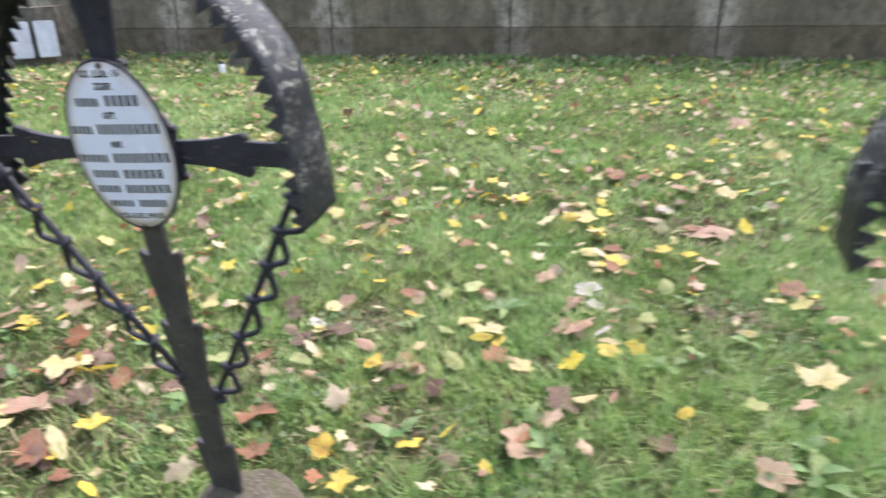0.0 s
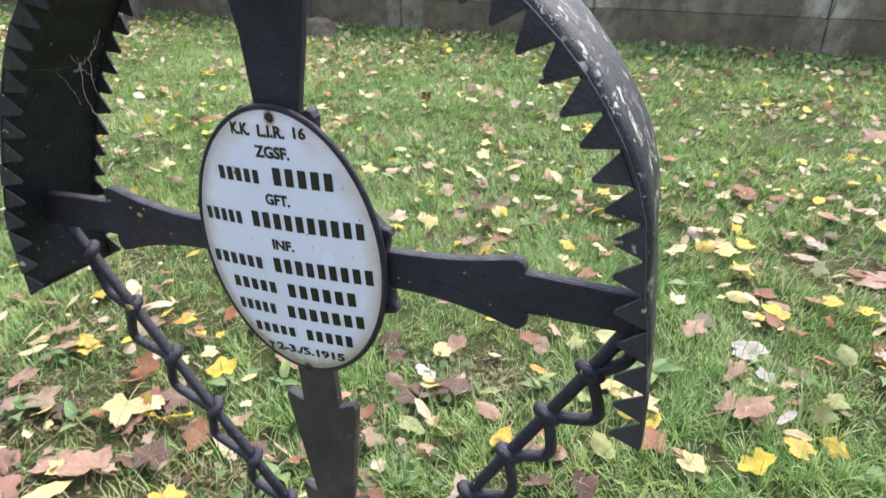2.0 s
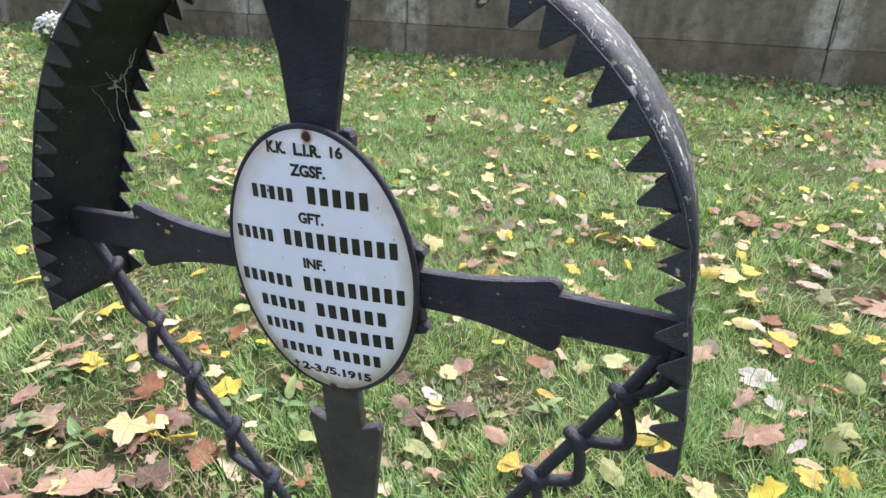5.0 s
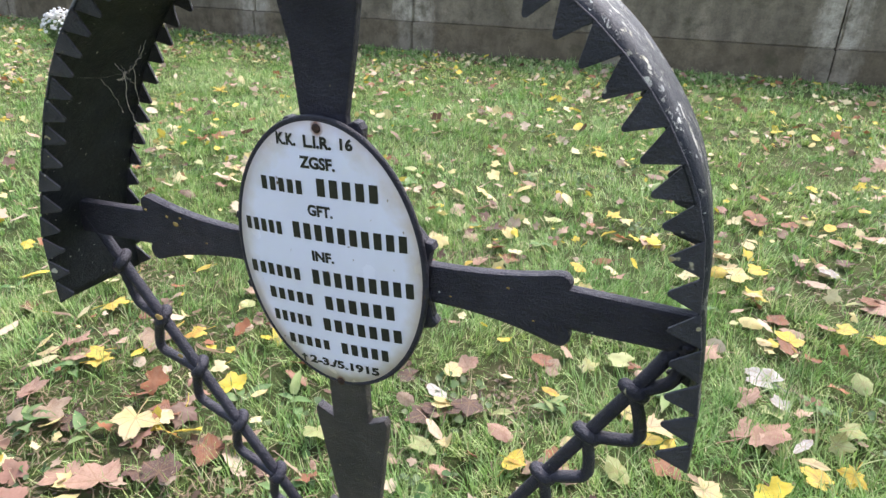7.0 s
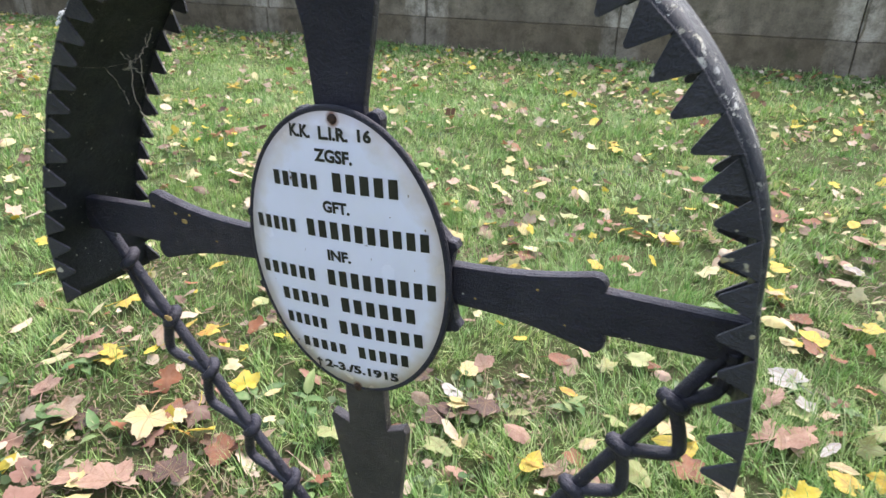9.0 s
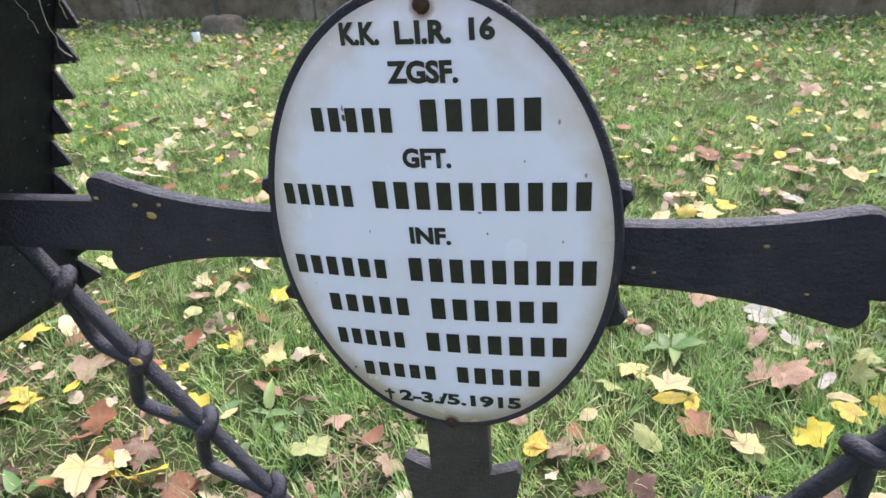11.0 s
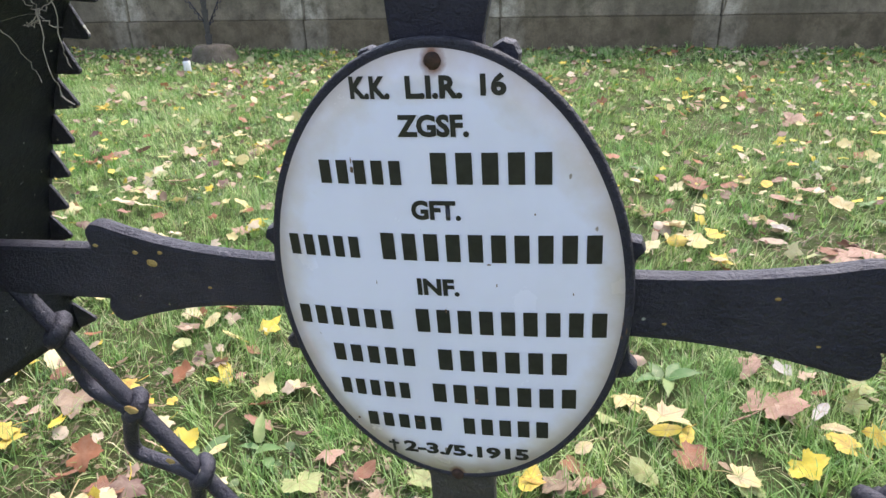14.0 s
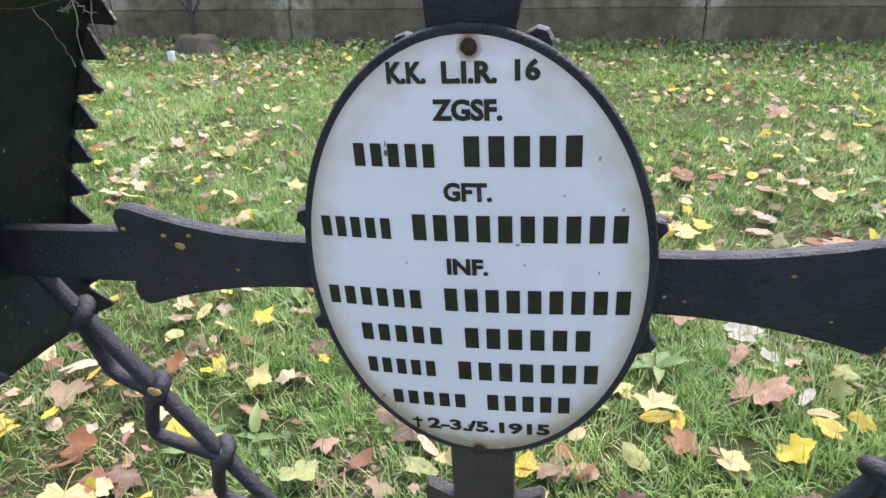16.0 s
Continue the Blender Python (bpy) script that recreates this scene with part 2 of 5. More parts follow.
def leafy(name, stops, island=True, mode="CONSTANT", thin=0.25, rough=0.55, blotch=0.35, veins=False):
    """Leaf tissue: colour by piece, blotched, part of the light passes through."""
    m, n, l, b = material(name, rough, 0.0, 0.35)
    if island:
        rnd = n.new("ShaderNodeNewGeometry").outputs["Random Per Island"]
    else:
        rnd = n.new("ShaderNodeObjectInfo").outputs["Random"]
    col = ramp(n, l, rnd, stops, mode)
    if veins:
        # each leaf has turned unevenly: part of it nearer to its neighbour's tint
        other = ramp(n, l, math_node(n, l, "FRACT", math_node(n, l, "ADD", rnd, 0.45)), stops, mode)
        turned = n.new("ShaderNodeTexNoise")
        turned.noise_dimensions = "4D"
        turned.inputs["Scale"].default_value = 1.6
        turned.inputs["Detail"].default_value = 4.0
        l.new(n.new("ShaderNodeTexCoord").outputs["Object"], turned.inputs["Vector"])
        l.new(math_node(n, l, "MULTIPLY", rnd, 90.0), turned.inputs["W"])
        col = blend(n, l, ramp(n, l, turned.outputs["Fac"], [(0.42, grey(0.0)), (0.6, grey(1.0))]), col, other)
        rot = ramp(n, l, turned.outputs["Fac"], [(0.6, grey(0.0)), (0.72, grey(blotch))])
        col = blend(n, l, rot, col, (0.15, 0.07, 0.04))
    spots = ramp(n, l, noise_tex(n, l, 4.5 if veins else 55, 6, 0.7), [(0.45, grey(0.0)), (0.75, grey(blotch))])
    col = blend(n, l, spots, col, (0.16, 0.09, 0.045))
    pale = ramp(n, l, noise_tex(n, l, 22, 3), [(0.45, grey(0.0)), (0.8, grey(0.25))])
    col = blend(n, l, pale, col, (0.6, 0.5, 0.36))
    if veins:
        sep = n.new("ShaderNodeSeparateXYZ")
        l.new(n.new("ShaderNodeTexCoord").outputs["Object"], sep.inputs[0])
        ax, y = math_node(n, l, "ABSOLUTE", sep.outputs["X"]), sep.outputs["Y"]
        lines = [ax] + [math_node(n, l, "ABSOLUTE", math_node(n, l, "SUBTRACT", y, math_node(n, l, "MULTIPLY", ax, k))) for k in (0.40, -0.84, 1.6)]
        vein = lines[0]
        for v in lines[1:]:
            vein = math_node(n, l, "MINIMUM", vein, v)
        vein = ramp(n, l, vein, [(0.008, grey(0.55)), (0.035, grey(0.0))])
        col = blend(n, l, vein, col, (0.26, 0.17, 0.09))
    l.new(col, b.inputs["Base Color"])
    tr = n.new("ShaderNodeBsdfTranslucent")
    l.new(col, tr.inputs["Color"])
    mx = n.new("ShaderNodeMixShader")
    mx.inputs[0].default_value = thin
    l.new(b.outputs[0], mx.inputs[1])
    l.new(tr.outputs[0], mx.inputs[2])
    l.new(mx.outputs[0], n["Material Output"].inputs["Surface"])
    bump(n, l, b, noise_tex(n, l, 90, 4), 0.4, 0.003)
    return m


def grass_material():
    m, n, l, b = material("grass_blade", 0.42, 0.0, 0.5)
    rnd = n.new("ShaderNodeNewGeometry").outputs["Random Per Island"]
    col = ramp(n, l, rnd, [(0.0, (0.115, 0.20, 0.055)), (0.3, (0.205, 0.33, 0.095)), (0.6, (0.315, 0.45, 0.155)), (0.86, (0.42, 0.52, 0.25)), (0.94, (0.46, 0.43, 0.25)), (1.0, (0.54, 0.48, 0.31))])
    patch = ramp(n, l, noise_tex(n, l, 1.6, 5, 0.65), [(0.34, (0.66, 0.9, 0.60)), (0.5, (0.96, 1.02, 0.95)), (0.66, (1.17, 1.12, 1.06))])
    tuft = ramp(n, l, noise_tex(n, l, 13, 3, 0.6), [(0.35, (0.74, 0.86, 0.72)), (0.5, (1.0, 1.0, 1.0)), (0.66, (1.26, 1.14, 1.16))])
    col = blend(n, l, 1.0, col, tuft, "MULTIPLY")
    col = blend(n, l, 1.0, col, patch, "MULTIPLY")
    l.new(col, b.inputs["Base Color"])
    tr = n.new("ShaderNodeBsdfTranslucent")
    l.new(col, tr.inputs["Color"])
    mx = n.new("ShaderNodeMixShader")
    mx.inputs[0].default_value = 0.35
    l.new(b.outputs[0], mx.inputs[1])
    l.new(tr.outputs[0], mx.inputs[2])
    l.new(mx.outputs[0], n["Material Output"].inputs["Surface"])
    return m


GRASS = grass_material()
CREAM = [(0.0, (0.54, 0.45, 0.19)), (0.35, (0.57, 0.50, 0.27)), (0.7, (0.47, 0.36, 0.23)), (1.0, (0.55, 0.46, 0.16))]
YELLOW = [(0.0, (0.60, 0.39, 0.04)), (0.4, (0.64, 0.50, 0.06)), (0.75, (0.52, 0.43, 0.09)), (1.0, (0.56, 0.29, 0.05))]
PINK = [(0.0, (0.39, 0.235, 0.17)), (0.4, (0.47, 0.32, 0.24)), (0.75, (0.32, 0.175, 0.13)), (1.0, (0.42, 0.26, 0.20))]
TAN = [(0.0, (0.28, 0.20, 0.14)), (0.4, (0.38, 0.29, 0.21)), (0.75, (0.22, 0.145, 0.10)), (1.0, (0.33, 0.23, 0.15))]
RUSTY = [(0.0, (0.25, 0.085, 0.046)), (0.35, (0.31, 0.125, 0.06)), (0.7, (0.17, 0.065, 0.045)), (1.0, (0.25, 0.11, 0.07))]
DARK = [(0.0, (0.085, 0.05, 0.042)), (0.4, (0.13, 0.072, 0.058)), (0.75, (0.06, 0.04, 0.036)), (1.0, (0.155, 0.078, 0.068))]
GREEN = [(0.0, (0.30, 0.36, 0.13)), (0.4, (0.39, 0.42, 0.19)), (0.75, (0.24, 0.31, 0.11)), (1.0, (0.42, 0.39, 0.13))]
SILVER = [(0.0, (0.42, 0.41, 0.37)), (0.5, (0.50, 0.49, 0.46)), (0.8, (0.30, 0.28, 0.27))]
LEAF = {
    "cream yellow": leafy("cream_leaf", CREAM, False, "LINEAR", veins=True, blotch=0.15),
    "bright yellow": leafy("yellow_leaf", YELLOW, False, "LINEAR", veins=True, blotch=0.2),
    "pinkish tan": leafy("pink_leaf", PINK, False, "LINEAR", veins=True, blotch=0.55),
    "pale tan": leafy("tan_leaf", TAN, False, "LINEAR", veins=True, blotch=0.6),
    "rusty orange-brown": leafy("rusty_leaf", RUSTY, False, "LINEAR", veins=True, blotch=0.7),
    "dark purplish brown": leafy("dark_leaf", DARK, False, "LINEAR", veins=True),
    "pale green": leafy("green_leaf", GREEN, False, "LINEAR", veins=True),
    "silvery grey": leafy("silver_leaf", SILVER, False, "LINEAR", veins=True),
}
LITTER = leafy("leaf_litter", [(0.0, (0.60, 0.51, 0.22)), (0.13, (0.62, 0.55, 0.31)), (0.25, YELLOW[1][1]), (0.34, (0.57, 0.46, 0.34)), (0.46, (0.52, 0.36, 0.27)), (0.56, TAN[1][1]),
                               (0.66, RUSTY[1][1]), (0.74, PINK[2][1]), (0.81, DARK[1][1]), (0.88, TAN[2][1]), (0.94, GREEN[1][1])], True, "CONSTANT")
STRAW = leafy("dead_straw", [(0.0, (0.18, 0.135, 0.08)), (0.3, (0.28, 0.22, 0.13)), (0.6, (0.12, 0.08, 0.05)), (0.85, (0.075, 0.05, 0.035)), (1.0, (0.36, 0.30, 0.18))], True, "LINEAR", blotch=0.1)
BROADLEAF = leafy("broad_weed_leaf", [(0.0, (0.07, 0.15, 0.045)), (0.5, (0.11, 0.22, 0.07)), (0.85, (0.17, 0.27, 0.09)), (1.0, (0.30, 0.33, 0.12))], True, "LINEAR", blotch=0.12)
WEED = leafy("low_weed_leaf", [(0.0, (0.035, 0.085, 0.025)), (0.5, (0.06, 0.13, 0.04)), (1.0, (0.1, 0.17, 0.06))], True, "LINEAR", blotch=0.05)
PETAL_PINK = leafy("pink_petal", [(0.0, (0.75, 0.16, 0.16)), (0.35, (0.78, 0.24, 0.3)), (0.6, (0.62, 0.32, 0.62)), (0.85, (0.72, 0.5, 0.78))], False, blotch=0.05)
PETAL_WHITE = leafy("white_petal", [(0.0, (0.8, 0.8, 0.78)), (1.0, (0.75, 0.75, 0.75))], False, "LINEAR", blotch=0.03)
BARK = simple("weathered_cement_bark", (0.06, 0.055, 0.045), (0.14, 0.125, 0.1), 12, 0.9, 40, 0.02, 0.9)
MARBLE = simple("white_marble", (0.42, 0.43, 0.47), (0.6, 0.61, 0.65), 6, 0.35)
GLASSY = simple("white_candle_glass", (0.7, 0.7, 0.72), (0.82, 0.82, 0.84), 20, 0.2)
LID = simple("dark_tin_lid", (0.02, 0.02, 0.025), (0.05, 0.05, 0.055), 40, 0.4)
COBWEB = simple("dusty_cobweb", (0.2, 0.18, 0.165), (0.36, 0.335, 0.3), 90, 0.9)


# ---- building helpers ----
def place(name, bm, mat, smooth=False):
    me = bpy.data.meshes.new(name)
    bm.normal_update()
    bm.to_mesh(me)
    bm.free()
    me.materials.append(mat)
    if smooth:
        me.polygons.foreach_set("use_smooth", [True] * len(me.polygons))
    return new(name, me)


def part(name, bm, mat, parent, label="", smooth=False):
    ob = place(name, bm, mat, smooth)
    ob.parent = parent
    if label:
        ob["label"] = label
    return ob


def sheet(name, verts, faces, mat, smooth=False):
    me = bpy.data.meshes.new(name)
    me.from_pydata(verts, [], faces)
    me.materials.append(mat)
    if smooth:
        me.polygons.foreach_set("use_smooth", [True] * len(me.polygons))
    return new(name, me)


def slab(outline, y0, y1, bevel=0.002):
    """An upright plate of the given (x, z) outline between two depths, its edges rounded."""
    bm = bmesh.new()
    f = bm.faces.new([bm.verts.new((x, y0, z)) for x, z in outline])
    g = bmesh.ops.extrude_face_region(bm, geom=[f])
    bmesh.ops.translate(bm, verts=[v for v in g["geom"] if isinstance(v, bmesh.types.BMVert)], vec=(0, y1 - y0, 0))
    bmesh.ops.recalc_face_normals(bm, faces=bm.faces)
    if bevel:
        rim = [e for e in bm.edges if len(e.link_faces) == 2 and e.calc_face_angle(0) > 0.9 and abs(e.verts[0].co.y - e.verts[1].co.y) < 1e-6]
        bmesh.ops.bevel(bm, geom=rim, offset=bevel, segments=2, affect="EDGES", profile=0.6)
    return bm


def tube(points, radius, sides=8, bm=None, caps=True):
    """A round bar swept along points."""
    bm = bm or bmesh.new()
    pts = [Vector(p) for p in points]
    ref = Vector((0.03, 1, 0.02)).normalized()
    rings = []
    for i, p in enumerate(pts):
        d = (pts[min(i + 1, len(pts) - 1)] - pts[max(i - 1, 0)]).normalized()
        s = d.cross(ref).normalized()
        u = s.cross(d)
        r = radius(i / (len(pts) - 1)) if callable(radius) else radius
        rings.append([bm.verts.new(p + r * (math.cos(a) * s + math.sin(a) * u)) for a in (2 * math.pi * k / sides for k in range(sides))])
    for a, b in zip(rings, rings[1:]):
        for k in range(sides):
            bm.faces.new((a[k], a[(k + 1) % sides], b[(k + 1) % sides], b[k]))
    if caps:
        bm.faces.new(rings[0][::-1])
        bm.faces.new(rings[-1])
    bmesh.ops.recalc_face_normals(bm, faces=bm.faces)
    return bm


def boulder(rx, ry, rz, seed, flat=0.0):
    """A rounded field stone standing on z = 0, sunk a little into the turf."""
    bm = bmesh.new()
    bmesh.ops.create_icosphere(bm, subdivisions=4, radius=1.0)
    for v in bm.verts:
        n = noise.noise(v.co * 1.4 + Vector((seed, 0, 0))) * 0.22 + noise.noise(v.co * 4 + Vector((0, seed, 0))) * 0.07
        p = v.co * (1 + n)
        z = p.z
        if flat and z > flat:
            z = flat + (z - flat) * 0.25
        v.co = Vector((p.x * rx * (1.0 - 0.12 * z), p.y * ry * (1.0 - 0.12 * z), z * rz))
    return bm


# ---- ground, wall ----
WALL_Y, WALL_SLOPE = 9.16, 0.157


def lie(x, y):
    """Height of the turf."""
    v = Vector((x * 0.9, y * 0.9, 0))
    return 0.018 * noise.noise(v) + 0.012 * noise.noise(v * 4.1)


def ground_sheet():
    steps = [-400, -60, -25] + [-16 + 0.25 * i for i in range(97)] + [12, 20, 60, 400]
    ys = [-400, -60, -12] + [-4 + 0.25 * i for i in range(65)] + [14, 22, 60, 400]
    verts = [(x, y, lie(x, y) if abs(x) < 15 and -5 < y < 13 else 0.0) for y in ys for x in steps]
    w = len(steps)
    faces = [(j * w + i, j * w + i + 1, (j + 1) * w + i + 1, (j + 1) * w + i) for j in range(len(ys) - 1) for i in range(w - 1)]
    ob = sheet("ground", verts, faces, GROUND, True)
    return tagged(ob, "mossy lawn turf with bare damp soil showing between grass", "lawn", kind="structure")


ground_sheet()


def wall():
    root = tagged(new("wall_north"), "weathered grey concrete cemetery wall with stained panels above a plinth", "wall", kind="structure")
    root.matrix_world = pose(0, WALL_Y, 0, 0, 0, math.degrees(math.atan(WALL_SLOPE)))
    rnd = random.Random(4)

    def block(name, x0, x1, y0, y1, z0, z1, mat, label=""):
        bm = bmesh.new()
        bmesh.ops.create_cube(bm, size=1.0, matrix=Matrix.LocRotScale(((x0 + x1) / 2, (y0 + y1) / 2, (z0 + z1) / 2), None, (x1 - x0, y1 - y0, z1 - z0)))
        bmesh.ops.bevel(bm, geom=list(bm.edges), offset=0.012, segments=2, affect="EDGES")
        return part(name, bm, mat, root, label)

    # plinth and panels in long pours, with open joints
    x = -26.0
    edges = []
    while x < 22:
        edges.append(x)
        x += 2.56
    edges = [e - edges[10] - 0.275 for e in edges]
    for a, b in zip(edges, edges[1:]):
        block("plinth_block", a + 0.004, b - 0.004, -0.05 + rnd.uniform(-0.006, 0.006), 0.4, -0.25, 0.37, PLINTH, label="damp brown-grey concrete plinth")
        block("panel", a + 0.008, b - 0.008, rnd.uniform(-0.004, 0.004), 0.33, 0.372, 2.05, CONCRETE, label="stained grey concrete panel")
        block("coping", a + 0.004, b - 0.004, -0.07, 0.4, 2.052, 2.16, PLINTH, label="concrete coping stone")
    # lime-bled mortar in the upright joints
    for a in edges[1:-1]:
        bm = bmesh.new()
        pts = [(a + 0.05 * noise.noise(Vector((a, z * 3, 0))) + 0.07 * (z - 0.37), -0.006, z) for z in (0.37 + 0.07 * k for k in range(24))]
        tube(pts, 0.011, 5, bm)
        part("crack_filler", bm, PLINTH, root)


wall()

# ---- the iron cross ----
TILT_OF_CROSS = Matrix.Translation((-0.70, 0.875, 0.956)) @ Matrix.Rotation(radians(6), 4, "Z") @ Matrix.Rotation(radians(3), 4, "X") @ Matrix.Rotation(radians(-2.2), 4, "Y")
FACE, BACK = 0.008, 0.0215
ARCH_A, ARCH_B, ARCH_Z = 0.33, 0.337, -0.05
FRONT_EDGE, REAR_EDGE = -0.035, 0.07


def arch_point(s):
    """The bent band: s from 0 (left end) to 1 (right end)."""
    drop = 0.045
    bulge = 0.0
    quarter = math.pi * (ARCH_A + ARCH_B) / 4
    total = 2 * (drop + quarter)
    d = s * total
    if d < drop:
        x, z = -ARCH_A - 0.004 * (drop - d) / drop, ARCH_Z - (drop - d)
    elif d > total - drop:
        x, z = ARCH_A, ARCH_Z - (d - total + drop)
    else:
        a = math.pi * (1 - (d - drop) / (2 * quarter))
        x, z = ARCH_A * math.cos(a), ARCH_Z + ARCH_B * math.sin(a)
        # the left haunch is beaten a little fuller than the right
        bulge = 0.9 * max(0.0, z - 0.04) ** 2 * min(1, max(0, (a - 1.48) / 0.6))
    # the right side is knocked in a little where the arm meets it
    dent = 0.007 * math.exp(-((z - 0.042) / 0.042) ** 2) if x > 0 else -0.002 * math.exp(-((z - 0.07) / 0.05) ** 2)
    return x - 0.009 + 0.17 * max(0.0, z + 0.02) - bulge - dent, z


ARCH_LENGTH = sum(math.dist(arch_point(i / 400), arch_point((i + 1) / 400)) for i in range(400))


def taper(y, x):
    """The band closes in towards its rear edge."""
    return (0.0085 if x < 0 else 0.0070) * (y - FRONT_EDGE) / (REAR_EDGE - FRONT_EDGE)


def flare(x, x0, x1, h0, h1, k=2.4):
    t = min(1, max(0, (x - x0) / (x1 - x0)))
    return h0 + (h1 - h0) * t ** k


def arm_outline(side):
    """One arm: concave flare, rounded shoulder, step, then a plain bar to the band."""
    top, low, up_n, low_n, xe, tip = (0.0258, 0.0395, 0.0145, 0.0225, 0.314, 0.207) if side > 0 else (0.0325, 0.0390, 0.0160, 0.0225, 0.333, 0.219)
    up, dn = [], []
    for i in range(9):
        x = 0.08 + i * (tip - 0.08) / 8
        up.append((x, flare(x, 0.09, tip, 0.0138, top)))
        dn.append((x, -flare(x, 0.09, tip, 0.0228 if side > 0 else 0.0192, low)))
    cap_u = [(tip + 0.003 + 0.0095 * math.sin(a), top - 0.009 + 0.0095 * math.cos(a)) for a in (0.25 * k for k in range(1, 7))] + [(tip + 0.0115, up_n)]
    cap_d = [(tip + 0.002 + 0.0115 * math.sin(a), -low + 0.010 - 0.0115 * math.cos(a)) for a in (0.3 * k for k in range(1, 7))] + [(tip + 0.0115, -low_n)]
    line = up + cap_u + [(xe, up_n - 0.0035 if side > 0 else up_n - 0.002), (xe, -low_n - 0.0015)] + cap_d[::-1] + dn[::-1]
    return [(side * x, z) for x, z in line]


def post_outline():
    """Barbed upright: each length narrows downward to the next pair of upward barbs."""
    mid = lambda z: 0.004 + 0.024 * z if z < 0 else 0.002 + 0.03 * z
    rows = []
    for top, bottom, wide, narrow in ((-0.182, -0.325, 0.043, 0.0235), (-0.322, -0.47, 0.043, 0.0235), (-0.466, -0.602, 0.036, 0.025), (-0.6, -0.80, 0.044, 0.028)):
        rows += [(wide - 0.003, top + 0.007), (wide, top), (narrow, bottom)]
    right = [(0.0225, 0.08), (0.0215, -0.184)] + rows
    return [(mid(z) + w, z) for w, z in right] + [(mid(z) - w, z - 0.003) for w, z in right[::-1]]


def head_outline():
    mid = lambda z: 0.0055 + 0.11 * min(0.055, max(0.0, z - 0.13))
    right = [(0.0215, 0.09), (0.0225, 0.135), (0.03, 0.19), (0.037, 0.226), (0.038, 0.229), (0.0345, 0.231), (0.0335, 0.26), (0.031, 0.284)]
    return [(mid(z) + w, z) for w, z in right] + [(mid(z) - w, z) for w, z in right[::-1]]


def boss_outline():
    """The plate-backing heart of the cross with its eight small shoulders."""
    q = [(0.097, 0.037), (0.103, 0.036), (0.105, 0.031), (0.101, 0.026), (0.095, 0.0), (0.101, -0.036), (0.105, -0.041), (0.102, -0.046), (0.088, -0.05)]
    t = [(0.03, -0.1), (-0.025, -0.1), (-0.088, -0.047), (-0.101, -0.046), (-0.103, -0.04), (-0.098, -0.036), (-0.093, 0.0), (-0.098, 0.026), (-0.102, 0.03), (-0.1, 0.036), (-0.086, 0.04)]
    u = [(-0.030, 0.100), (-0.033, 0.1265), (-0.031, 0.131), (-0.026, 0.1325), (-0.021, 0.1305), (-0.018, 0.127), (0.030, 0.127), (0.033, 0.131), (0.038, 0.1335), (0.043, 0.132), (0.0455, 0.127), (0.042, 0.100)]
    return q + t + u


def tooth_mesh():
    """One bent-in triangular tooth: base along x, point towards -z, thin in y."""
    p = PITCH
    line = [(-p / 2 + 0.0005, 0.0015), (p / 2 - 0.0003, 0.0015), (0.0030, -0.0236), (0.0012, -0.0247), (-0.0008, -0.0236)]
    bm = slab(line, -0.0013, 0.0013, 0.0006)
    me = bpy.data.meshes.new("tooth")
    bm.to_mesh(me)
    bm.free()
    me.materials.append(TOOTH_IRON)
    return me


TEETH = 42
PITCH = ARCH_LENGTH / TEETH
TOOTH = tooth_mesh()
L_KNOTS = ((-0.316, -0.012), (-0.290, -0.056), (-0.037, -0.438), 6)
R_KNOTS = ((0.300, -0.022), (0.274, -0.070), (0.036, -0.464), 6)
SPACING = {-1: (0.0, 0.168, 0.325, 0.50, 0.672, 0.827, 1.0), 1: (0.0, 0.143, 0.297, 0.47, 0.67, 0.845, 1.0)}


